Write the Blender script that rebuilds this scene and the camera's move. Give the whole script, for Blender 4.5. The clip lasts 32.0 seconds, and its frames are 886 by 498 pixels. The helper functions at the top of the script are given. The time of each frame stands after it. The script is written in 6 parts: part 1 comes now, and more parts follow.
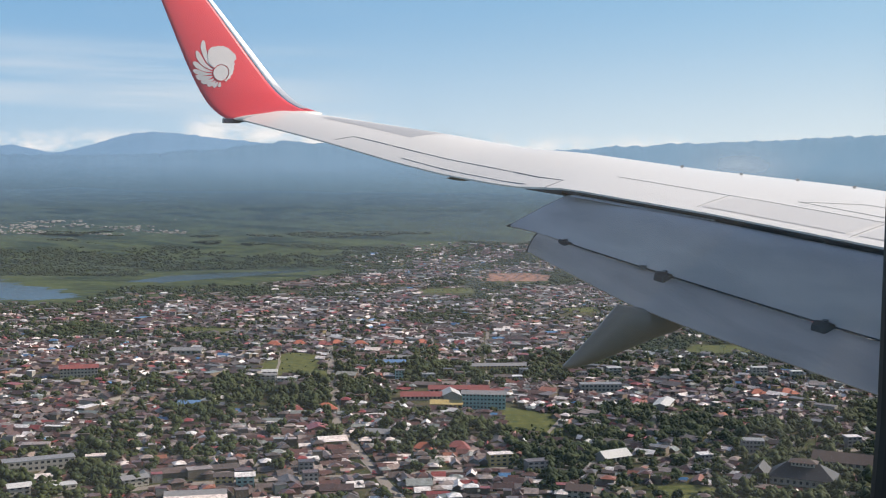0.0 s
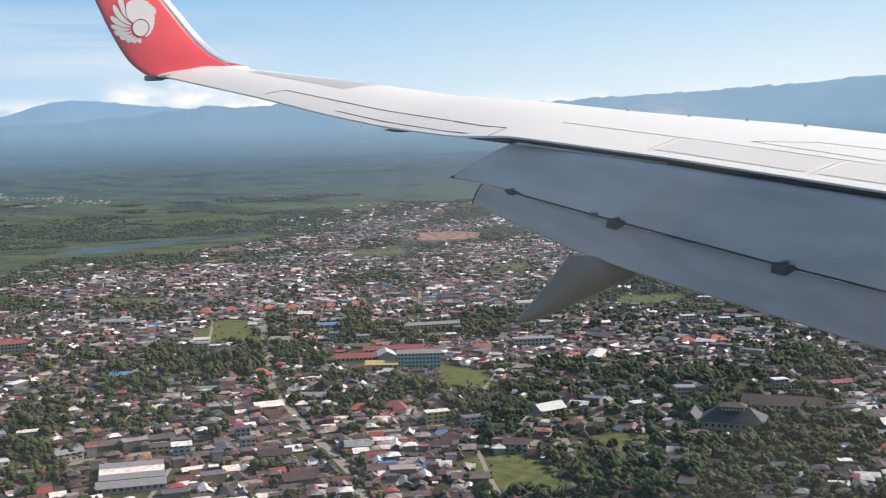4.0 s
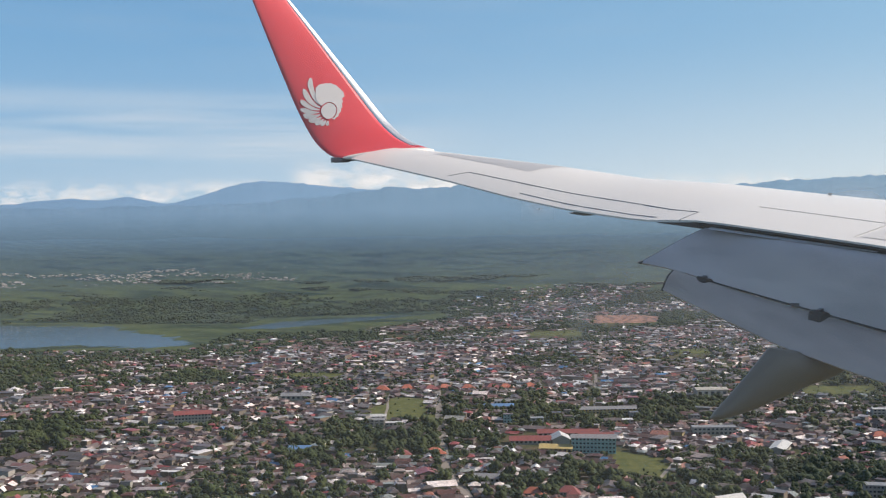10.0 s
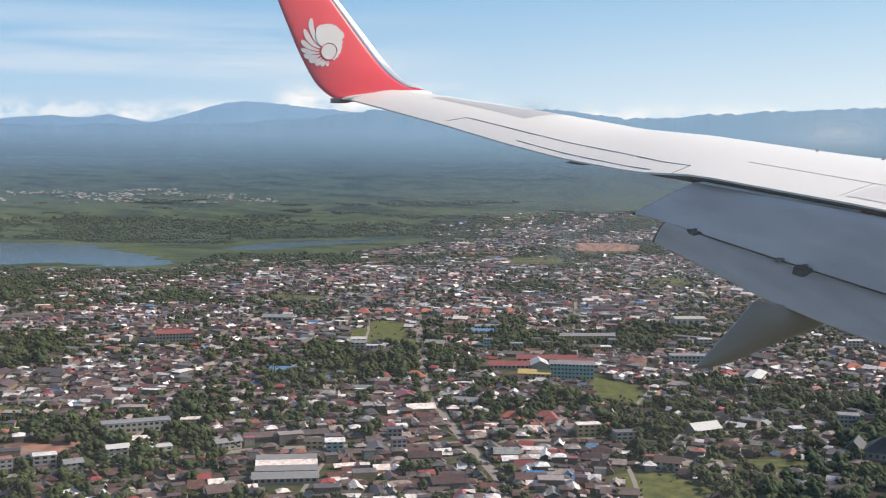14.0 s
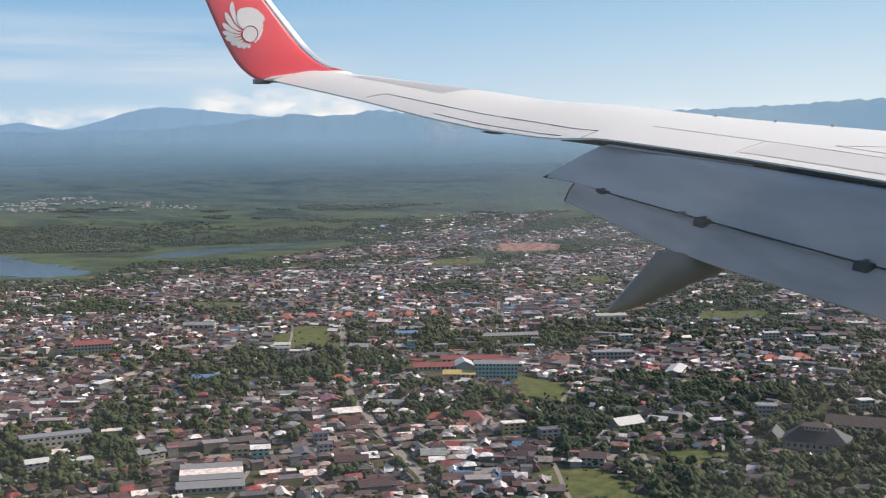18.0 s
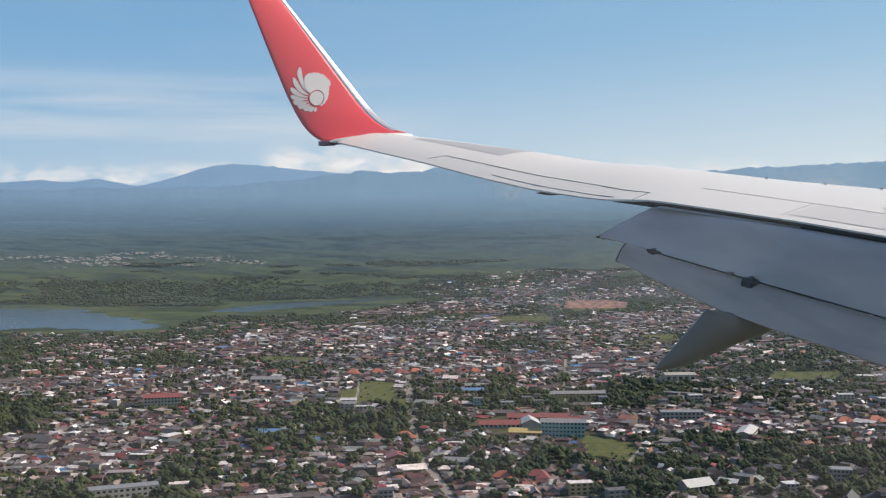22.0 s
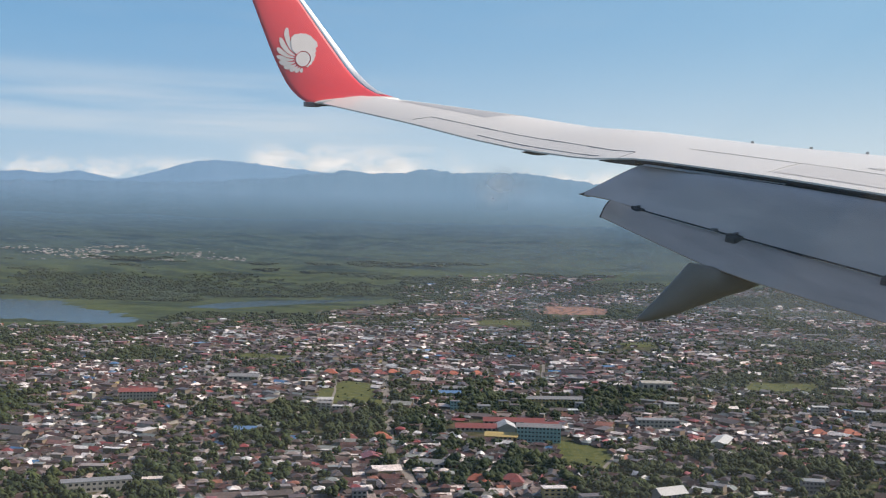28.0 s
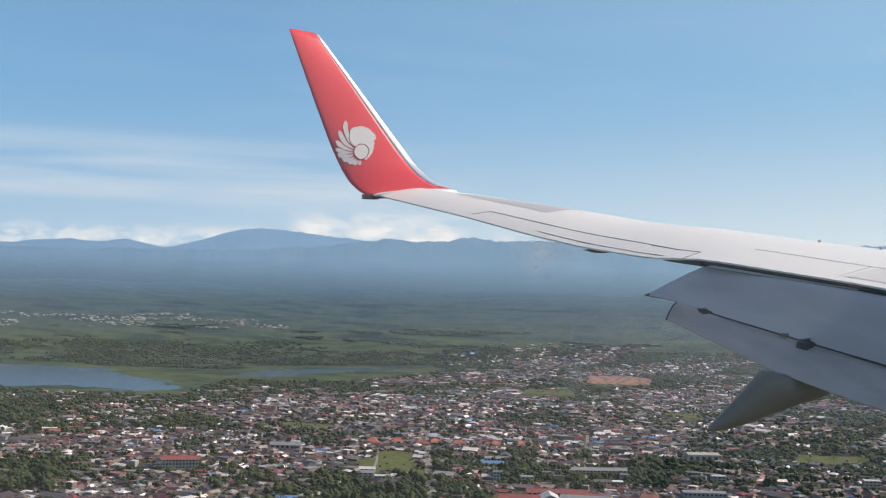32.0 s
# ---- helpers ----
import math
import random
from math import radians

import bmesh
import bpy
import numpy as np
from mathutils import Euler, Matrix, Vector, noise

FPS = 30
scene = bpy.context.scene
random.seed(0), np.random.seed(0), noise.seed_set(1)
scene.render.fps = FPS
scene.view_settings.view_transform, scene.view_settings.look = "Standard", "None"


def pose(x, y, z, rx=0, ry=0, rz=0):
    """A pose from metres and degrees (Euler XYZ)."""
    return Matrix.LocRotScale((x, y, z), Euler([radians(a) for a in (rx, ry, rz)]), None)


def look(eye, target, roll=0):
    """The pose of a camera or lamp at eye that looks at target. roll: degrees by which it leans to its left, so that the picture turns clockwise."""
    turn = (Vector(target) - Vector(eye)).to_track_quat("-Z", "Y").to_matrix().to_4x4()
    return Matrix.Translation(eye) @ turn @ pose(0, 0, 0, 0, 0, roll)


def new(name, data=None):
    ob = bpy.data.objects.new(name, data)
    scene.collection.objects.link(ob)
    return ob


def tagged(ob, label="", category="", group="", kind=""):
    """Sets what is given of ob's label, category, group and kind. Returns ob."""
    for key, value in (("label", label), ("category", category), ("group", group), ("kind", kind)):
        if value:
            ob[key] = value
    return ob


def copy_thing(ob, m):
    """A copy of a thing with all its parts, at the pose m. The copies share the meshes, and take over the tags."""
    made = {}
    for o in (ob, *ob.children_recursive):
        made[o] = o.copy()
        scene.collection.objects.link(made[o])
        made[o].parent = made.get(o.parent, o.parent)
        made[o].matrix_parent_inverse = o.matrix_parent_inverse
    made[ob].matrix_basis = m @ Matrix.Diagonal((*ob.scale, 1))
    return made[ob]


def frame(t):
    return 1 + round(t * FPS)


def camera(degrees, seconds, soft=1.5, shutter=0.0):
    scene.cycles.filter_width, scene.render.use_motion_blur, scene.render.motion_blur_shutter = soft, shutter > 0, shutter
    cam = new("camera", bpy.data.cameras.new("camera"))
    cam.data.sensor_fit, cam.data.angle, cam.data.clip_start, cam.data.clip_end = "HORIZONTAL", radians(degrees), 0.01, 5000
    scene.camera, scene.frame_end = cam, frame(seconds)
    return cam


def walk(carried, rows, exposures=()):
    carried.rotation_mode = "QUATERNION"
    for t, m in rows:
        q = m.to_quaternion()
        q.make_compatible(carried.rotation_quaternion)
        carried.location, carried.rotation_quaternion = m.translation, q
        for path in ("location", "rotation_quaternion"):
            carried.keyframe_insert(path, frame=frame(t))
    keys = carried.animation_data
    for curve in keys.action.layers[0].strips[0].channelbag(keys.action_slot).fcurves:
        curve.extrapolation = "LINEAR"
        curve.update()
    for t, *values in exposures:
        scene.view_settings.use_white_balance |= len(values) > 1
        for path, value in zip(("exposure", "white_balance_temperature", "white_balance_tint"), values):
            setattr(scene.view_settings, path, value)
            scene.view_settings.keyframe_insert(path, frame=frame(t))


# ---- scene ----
# An airliner's port wing over a tropical town on a plain before a mountain range.
cam = camera(42.0, 32.0, soft=1.1)
H = 220.0  # the eye's height over the ground
ROWS = [
    (0, 0.220, 0.016, 0.119, 0.37, -3.38, 0.49),
    (0.5, 0.201, -0.001, 0.088, 1.05, -3.92, 0.24),
    (1, 0.260, -0.004, -0.033, 1.39, -4.35, -0.21),
    (1.5, 0.244, 0.033, -0.113, 0.51, -4.75, -0.47),
    (2, 0.218, 0.045, -0.164, -0.58, -5.38, -0.91),
    (2.5, 0.229, 0.199, -0.242, -1.15, -5.40, -1.40),
    (3, 0.188, 0.366, -0.258, -2.29, -4.79, -0.88),
    (3.5, 0.131, 0.429, -0.133, -3.17, -5.48, -1.35),
    (5.5, 0.014, 0.905, 0.232, -1.33, -4.50, -1.58),
    (6, 0.007, 0.882, 0.117, 0.02, -3.88, -2.05),
    (6.5, 0.031, 1.032, -0.030, 1.15, -2.24, -1.76),
    (7, 0.044, 0.871, -0.150, 1.20, 0.61, -1.01),
    (7.5, 0.062, 0.663, -0.254, 0.89, 2.61, 0.23),
    (8, 0.026, 0.919, -0.301, -0.21, 0.75, -0.39),
    (8.3, -0.137, 1.253, -0.185, -1.47, -0.79, -0.68),
    (8.6, -0.032, 1.398, -0.203, 5.28, 0.00, -0.69),
    (9, -0.048, 0.838, -0.106, 5.17, 0.20, 0.06),
    (9.5, 0.015, 1.003, 0.033, 2.64, -0.51, -0.98),
    (10, 0.011, 0.907, 0.043, 5.60, -1.22, -0.74),
    (10.5, -0.057, 0.807, -0.069, 6.01, -2.28, 0.34),
    (11, -0.053, 0.776, -0.141, 5.72, -2.91, 1.20),
    (11.5, 0.037, 0.484, -0.075, 5.98, -3.07, 1.71),
    (12, -0.028, 0.490, 0.080, 5.52, -3.38, 1.91),
    (12.5, -0.035, 0.599, 0.240, 5.19, -3.88, 1.69),
    (13, -0.078, 0.588, 0.391, 4.98, -4.36, 0.98),
    (13.5, -0.128, 0.550, 0.382, 4.95, -4.83, 0.64),
    (15.5, -0.100, 0.254, -0.307, 3.62, -5.05, 0.42),
    (16, -0.076, 0.205, -0.434, 3.18, -4.98, 0.82),
    (16.5, -0.061, 0.086, -0.451, 2.56, -4.88, 0.86),
    (17, -0.072, 0.029, -0.392, 1.90, -4.75, 0.60),
    (17.5, -0.051, -0.004, -0.278, 1.42, -4.71, 0.18),
    (18, -0.094, -0.148, -0.081, 0.87, -4.83, -0.52),
    (18.5, -0.125, -0.163, 0.026, 0.66, -4.84, -1.15),
    (19, -0.118, -0.273, 0.077, 1.15, -4.81, -1.11),
    (19.5, -0.123, -0.423, 0.038, 1.81, -4.51, -1.01),
    (20, -0.070, -0.317, -0.073, 2.79, -3.93, -1.29),
    (20.5, -0.012, -0.283, -0.228, 4.00, -2.93, -1.20),
    (21, 0.006, -0.377, -0.230, 4.28, -2.19, -0.88),
    (21.5, 0.039, -0.482, -0.142, 4.27, -1.87, -0.62),
    (22, 0.052, -0.575, -0.038, 4.18, -2.00, -0.30),
    (22.5, 0.058, -0.585, 0.024, 3.99, -2.16, -0.06),
    (23, 0.080, -0.670, 0.185, 3.99, -2.41, -0.10),
    (23.5, 0.064, -0.778, 0.377, 3.87, -2.63, -0.32),
    (24, 0.104, -0.778, 0.467, 3.93, -2.76, -0.58),
    (24.5, 0.126, -0.824, 0.431, 3.94, -2.89, -0.45),
    (26.5, 0.074, -0.682, 0.025, 4.40, -2.62, 0.23),
    (27, 0.092, -0.540, -0.291, 4.14, -2.32, 1.01),
    (27.5, 0.066, -0.544, -0.518, 3.71, -2.09, 1.47),
    (28, 0.035, -0.492, -0.607, 3.25, -1.86, 1.41),
    (28.5, -0.038, -0.547, -0.655, 2.63, -1.83, 1.48),
    (29, -0.102, -0.616, -0.535, 2.24, -2.19, 1.02),
    (29.5, -0.185, -0.719, -0.191, 1.93, -2.86, -0.37),
    (30, -0.251, -0.734, 0.078, 2.05, -3.54, -1.31),
    (30.5, -0.282, -0.674, 0.030, 2.49, -3.71, -1.15),
    (31, -0.246, -0.495, -0.254, 3.39, -3.59, 0.09),
    (31.5, -0.262, -0.310, -0.404, 4.41, -1.81, 1.32),
    (32, -0.209, -0.430, -0.246, 5.45, 1.47, 1.51),
]


def eye_pose(x, y, z, yaw, pitch, roll):
    a, b = radians(yaw), radians(pitch)
    eye = Vector((x, y, H + z))
    return look(eye, eye + Vector((-math.sin(a) * math.cos(b), math.cos(a) * math.cos(b), math.sin(b))), roll)


STOPS = [(0, 0.44), (1, 0.43), (2, 0.53), (3, 0.77), (3.5, 0.72), (5.5, 0.5), (6, 0.45), (6.5, 0.38), (7, 0.38), (7.5, 0.26), (8, 0.25), (9, 0.3), (10, 0.36), (11, 0.52), (12, 0.42), (13, 0.5), (16, 0.6), (17, 0.54), (19, 0.48), (20.5, 0.45), (22, 0.34), (24, 0.3), (28, 0.35), (30, 0.33), (32, 0.4)]
EXPOSURES = [(t, s, 7050.0, 14.0) for t, s in STOPS]
walk(cam, [(t, eye_pose(*r)) for t, *r in ROWS], EXPOSURES)

# ---- light ----
SUN_AZ, SUN_EL = 78.0, 34.0
world = bpy.data.worlds.new("sky")
scene.world = world
world.use_nodes = True
nt = world.node_tree
nt.nodes.clear()
w_out = nt.nodes.new("ShaderNodeOutputWorld")
w_bg = nt.nodes.new("ShaderNodeBackground")
w_sky = nt.nodes.new("ShaderNodeTexSky")
w_sky.sky_type = "NISHITA"
w_sky.sun_disc = False
w_sky.sun_elevation, w_sky.sun_rotation = radians(SUN_EL), radians(SUN_AZ)
w_sky.air_density, w_sky.dust_density, w_sky.ozone_density = 1.0, 0.3, 3.0
w_bg.inputs["Strength"].default_value = 0.10
# thin streaks of cirrus and low cumulus over the hills
w_tc = nt.nodes.new("ShaderNodeTexCoord")
w_sep = nt.nodes.new("ShaderNodeSeparateXYZ")
nt.links.new(w_tc.outputs["Generated"], w_sep.inputs[0])


def w_noise(scale, sx, sy, sz, detail, low, high):
    m = nt.nodes.new("ShaderNodeMapping")
    m.inputs["Scale"].default_value = (sx, sy, sz)
    n = nt.nodes.new("ShaderNodeTexNoise")
    n.inputs["Scale"].default_value, n.inputs["Detail"].default_value = scale, detail
    n.inputs["Roughness"].default_value = 0.6
    r = nt.nodes.new("ShaderNodeMapRange")
    r.inputs["From Min"].default_value, r.inputs["From Max"].default_value = low, high
    nt.links.new(w_tc.outputs["Generated"], m.inputs["Vector"])
    nt.links.new(m.outputs["Vector"], n.inputs["Vector"])
    nt.links.new(n.outputs["Fac"], r.inputs["Value"])
    return r.outputs["Result"]


def w_band(lo0, lo1, hi0, hi1):
    """1 between the two heights over the horizon, fading out past them."""
    a = nt.nodes.new("ShaderNodeMapRange")
    a.interpolation_type = "SMOOTHSTEP"
    a.inputs["From Min"].default_value, a.inputs["From Max"].default_value = lo0, lo1
    b = nt.nodes.new("ShaderNodeMapRange")
    b.interpolation_type = "SMOOTHSTEP"
    b.inputs["From Min"].default_value, b.inputs["From Max"].default_value = hi0, hi1
    b.inputs["To Min"].default_value, b.inputs["To Max"].default_value = 1.0, 0.0
    for r in (a, b):
        nt.links.new(w_sep.outputs["Z"], r.inputs["Value"])
    return w_math("MULTIPLY", a.outputs["Result"], b.outputs["Result"])


def w_math(op, a, b):
    m = nt.nodes.new("ShaderNodeMath")
    m.operation = op
    for i, v in enumerate((a, b)):
        if isinstance(v, (int, float)):
            m.inputs[i].default_value = v
        else:
            nt.links.new(v, m.inputs[i])
    return m.outputs[0]


def w_mix(fac, a, colour):
    m = nt.nodes.new("ShaderNodeMix")
    m.data_type = "RGBA"
    nt.links.new(fac, m.inputs[0])
    nt.links.new(a, m.inputs[6])
    m.inputs[7].default_value = colour
    return m.outputs[2]




def w_side(x0, x1, x2, x3):
    """1 between two bearings, as sines of the azimuth, fading out past them."""
    up_, down = nt.nodes.new("ShaderNodeMapRange"), nt.nodes.new("ShaderNodeMapRange")
    for r_, lo_, hi_ in ((up_, x0, x1), (down, x3, x2)):
        r_.interpolation_type = "SMOOTHSTEP"
        r_.inputs["From Min"].default_value, r_.inputs["From Max"].default_value = lo_, hi_
        nt.links.new(w_sep.outputs["X"], r_.inputs["Value"])
    return w_math("MULTIPLY", up_.outputs["Result"], down.outputs["Result"])


bank = w_math("MULTIPLY", w_noise(26.0, 1, 1, 2.2, 10.0, 0.40, 0.58), w_math("MULTIPLY", w_band(0.014, 0.026, 0.042, 0.06), w_side(-0.235, -0.205, -0.10, -0.03)))
low_puffs = w_math("MULTIPLY", w_noise(30.0, 1, 1, 2.0, 10.0, 0.44, 0.60), w_band(0.010, 0.02, 0.026, 0.044))
cumulus = w_math("MAXIMUM", bank, low_puffs)
cirrus = w_math("MULTIPLY", w_noise(2.0, 1, 1, 19.0, 5.0, 0.40, 0.68), w_math("MULTIPLY", w_band(0.045, 0.062, 0.085, 0.125), w_side(-0.9, -0.8, -0.22, -0.02)))
streaks = w_math("MULTIPLY", w_noise(3.0, 1.0, 1.4, 9.0, 5.0, 0.5, 0.85), w_band(0.10, 0.16, 0.5, 0.9))
sky_colour = w_mix(w_math("MULTIPLY", w_band(-0.6, -0.5, 0.05, 0.45), 0.85), w_sky.outputs["Color"], (0.86, 3.05, 5.85, 1))
glare = nt.nodes.new("ShaderNodeMapRange")
glare.inputs["From Min"].default_value, glare.inputs["From Max"].default_value = -0.25, 0.5
glare.inputs["To Max"].default_value = 0.42
nt.links.new(w_sep.outputs["X"], glare.inputs["Value"])
sky_colour = w_mix(w_math("MULTIPLY", glare.outputs[0], w_band(-0.6, -0.5, 0.3, 0.9)), sky_colour, (3.35, 5.45, 6.8, 1))
sunward = nt.nodes.new("ShaderNodeMapRange")
sunward.inputs["From Min"].default_value, sunward.inputs["From Max"].default_value = -0.45, 0.45
sunward.inputs["To Min"].default_value, sunward.inputs["To Max"].default_value = 0.42, 1.0
nt.links.new(w_sep.outputs["X"], sunward.inputs["Value"])
sky_colour = w_mix(w_math("MULTIPLY", w_band(-0.6, -0.5, -0.03, 0.185), sunward.outputs[0]), sky_colour, (6.1, 7.0, 7.4, 1))
sky_colour = w_mix(w_math("MULTIPLY", streaks, 0.13), sky_colour, (5.8, 6.5, 7.0, 1))
sky_colour = w_mix(w_math("MULTIPLY", cirrus, 0.6), sky_colour, (6.5, 6.9, 7.1, 1))
sky_colour = w_mix(w_math("MULTIPLY", cumulus, 0.8), sky_colour, (7.5, 7.65, 7.8, 1))
sky_colour = w_mix(w_math("MULTIPLY", w_math("MULTIPLY", cumulus, w_noise(60.0, 1, 1, 2.4, 7.0, 0.42, 0.62)), 0.9), sky_colour, (5.0, 5.75, 6.35, 1))
nt.links.new(sky_colour, w_bg.inputs["Color"])
nt.links.new(w_bg.outputs[0], w_out.inputs[0])

sun_data = bpy.data.lights.new("sun", "SUN")
sun_data.energy, sun_data.angle, sun_data.color = 5.0, radians(0.53), (1.0, 0.945, 0.87)
sun = new("sun", sun_data)
a, e = radians(SUN_AZ), radians(SUN_EL)
sun_way = Vector((math.sin(a) * math.cos(e), math.cos(a) * math.cos(e), math.sin(e)))
sun.matrix_world = look(sun_way * 300 + Vector((0, 0, H)), Vector((0, 0, H)))

# ---- materials ----


def node_mat(name):
    m = bpy.data.materials.new(name)
    m.use_nodes = True
    return m, m.node_tree, m.node_tree.nodes["Principled BSDF"]


def ramp(tree, fac, stops, constant=False):
    r = tree.nodes.new("ShaderNodeValToRGB")
    if constant:
        r.color_ramp.interpolation = "CONSTANT"
    el = r.color_ramp.elements
    while len(el) < len(stops):
        el.new(0.5)
    for e_, (p, c) in zip(el, stops):
        e_.position, e_.color = p, (*c, 1)
    tree.links.new(fac, r.inputs["Fac"])
    return r.outputs["Color"]


def tex_noise(tree, scale, detail=4.0, vec=None, rough=0.55):
    n = tree.nodes.new("ShaderNodeTexNoise")
    n.inputs["Scale"].default_value, n.inputs["Detail"].default_value, n.inputs["Roughness"].default_value = scale, detail, rough
    if vec is not None:
        tree.links.new(vec, n.inputs["Vector"])
    return n.outputs["Fac"]


def place_of(tree):
    return tree.nodes.new("ShaderNodeNewGeometry").outputs["Position"]


def mixc(tree, fac, a, b, mode="MIX"):
    m = tree.nodes.new("ShaderNodeMix")
    m.data_type, m.blend_type = "RGBA", mode
    for sock, v in ((m.inputs[0], fac), (m.inputs[6], a), (m.inputs[7], b)):
        if isinstance(v, (int, float)):
            sock.default_value = v
        elif isinstance(v, tuple):
            sock.default_value = (*v, 1)
        else:
            tree.links.new(v, sock)
    return m.outputs[2]


def bump(tree, b, height, strength, dist):
    n = tree.nodes.new("ShaderNodeBump")
    n.inputs["Strength"].default_value, n.inputs["Distance"].default_value = strength, dist
    tree.links.new(height, n.inputs["Height"])
    tree.links.new(n.outputs["Normal"], b.inputs["Normal"])


def coated(name, base, rough, metal=0.0, big=0.6, fine=14.0, vary=0.08, coat=0.0, grain=0.02):
    """Paint or metal with soft soiling at two scales."""
    m, t, b = node_mat(name)
    pos = place_of(t)
    dark = tuple(c * (1 - 2.2 * vary) for c in base)
    col = mixc(t, tex_noise(t, big, 5.0, pos), dark, tuple(min(1, c * (1 + vary)) for c in base))
    col = mixc(t, 0.5, col, ramp(t, tex_noise(t, fine, 3.0, pos), [(0.3, tuple(c * (1 - vary) for c in base)), (0.7, base)]))
    t.links.new(col, b.inputs["Base Color"])
    b.inputs["Roughness"].default_value, b.inputs["Metallic"].default_value = rough, metal
    b.inputs["Coat Weight"].default_value = coat
    if grain:
        bump(t, b, tex_noise(t, fine * 3, 2.0, pos), grain, 0.02)
    return m


M_WING = coated("white_wing_paint", (0.79, 0.76, 0.71), 0.4, vary=0.035, coat=0.2)
M_PATCH = coated("wing_grey", (0.47, 0.465, 0.46), 0.4, vary=0.05)


def flap_paint(name, base, worn):
    """Grey paint with long soft streaks along the span."""
    m, t, b = node_mat(name)
    mp = t.nodes.new("ShaderNodeMapping")
    mp.vector_type = "TEXTURE"
    mp.inputs["Rotation"].default_value = (0, 0, radians(120))
    mp.inputs["Scale"].default_value = (9.0, 0.3, 0.3)
    t.links.new(place_of(t), mp.inputs["Vector"])
    col = ramp(t, tex_noise(t, 1.0, 4.0, mp.outputs[0]), [(0.33, worn), (0.66, base)])
    col = mixc(t, 0.14, col, ramp(t, tex_noise(t, 1.1, 5.0, place_of(t)), [(0.35, (0.72, 0.72, 0.74)), (0.65, (1.12, 1.1, 1.08))]), "MULTIPLY")
    t.links.new(col, b.inputs["Base Color"])
    b.inputs["Roughness"].default_value, b.inputs["Coat Weight"].default_value = 0.42, 0.15
    return m


M_FLAP = flap_paint("flap_grey_paint", (0.68, 0.615, 0.585), (0.50, 0.455, 0.44))
# warmer, darker copy of the flap paint imitates the aft flap's shade
M_AFT = flap_paint("shaded_flap_paint", (0.64, 0.53, 0.455), (0.46, 0.38, 0.325))
M_SPOILER = coated("spoiler_grey_white", (0.67, 0.65, 0.62), 0.42, vary=0.05)
# paler grey for the thin inboard seams
M_JOINT = coated("pale_sealant", (0.36, 0.35, 0.335), 0.6, vary=0.15)
M_RED = coated("red_paint", (0.72, 0.065, 0.075), 0.33, vary=0.06, coat=0.4)
M_EMBLEM = coated("white_emblem_paint", (0.63, 0.6, 0.59), 0.4, vary=0.03)
M_METAL = coated("polished_aluminium", (0.8, 0.8, 0.8), 0.3, metal=0.6, vary=0.04)
M_DARK = coated("dark_rubber_and_shade", (0.018, 0.019, 0.022), 0.6, vary=0.2)
M_SEAM = coated("sealant_grey", (0.13, 0.13, 0.135), 0.6, vary=0.2)
M_FAIRING = coated("beige_fairing_paint", (0.24, 0.2, 0.145), 0.4, vary=0.1)


def roof_mat(name, island):
    m, t, b = node_mat(name)
    if island:
        rnd = t.nodes.new("ShaderNodeNewGeometry").outputs["Random Per Island"]
    else:
        rnd = t.nodes.new("ShaderNodeObjectInfo").outputs["Random"]
    zinc, rust, brown, pale = (0.135, 0.106, 0.094), (0.115, 0.056, 0.046), (0.075, 0.045, 0.038), (0.31, 0.265, 0.24)
    col = ramp(t, rnd, [(0, brown), (0.16, zinc), (0.31, rust), (0.42, (0.1, 0.084, 0.074)), (0.55, pale), (0.65, (0.12, 0.073, 0.06)), (0.74, (0.28, 0.065, 0.06)), (0.785, (0.74, 0.72, 0.70)),
                        (0.90, (0.24, 0.27, 0.255)), (0.955, (0.30, 0.13, 0.085)), (0.984, (0.08, 0.22, 0.42)), (0.991, (0.23, 0.12, 0.11))], True)
    pos = place_of(t)
    col = mixc(t, 0.55, col, ramp(t, tex_noise(t, 0.35, 5.0, pos), [(0.35, (0.35, 0.3, 0.27)), (0.65, (1.25, 1.22, 1.2))]), "MULTIPLY")
    col = mixc(t, 1.0, col, ramp(t, tex_noise(t, 0.006, 2.0, pos), [(0.4, (1.08, 0.96, 0.91)), (0.6, (0.96, 0.98, 1.0))]), "MULTIPLY")
    wave = t.nodes.new("ShaderNodeTexWave")
    wave.inputs["Scale"].default_value, wave.inputs["Distortion"].default_value = 0.9, 1.5
    t.links.new(pos, wave.inputs["Vector"])
    t.links.new(col, b.inputs["Base Color"])
    b.inputs["Roughness"].default_value = 0.36
    bump(t, b, wave.outputs["Fac"], 0.25, 0.2)
    return m


def wall_mat(name, island):
    m, t, b = node_mat(name)
    rnd = t.nodes.new("ShaderNodeNewGeometry").outputs["Random Per Island"] if island else t.nodes.new("ShaderNodeObjectInfo").outputs["Random"]
    col = ramp(t, rnd, [(0, (0.16, 0.13, 0.10)), (0.28, (0.10, 0.08, 0.062)), (0.52, (0.30, 0.28, 0.25)), (0.64, (0.17, 0.125, 0.085)), (0.80, (0.13, 0.15, 0.14)), (0.89, (0.32, 0.25, 0.12)), (0.94, (0.17, 0.09, 0.07))], True)
    col = mixc(t, 0.5, col, ramp(t, tex_noise(t, 0.8, 4.0, place_of(t)), [(0.35, (0.45, 0.42, 0.38)), (0.65, (1.1, 1.1, 1.1))]), "MULTIPLY")
    t.links.new(col, b.inputs["Base Color"])
    b.inputs["Roughness"].default_value = 0.85
    return m


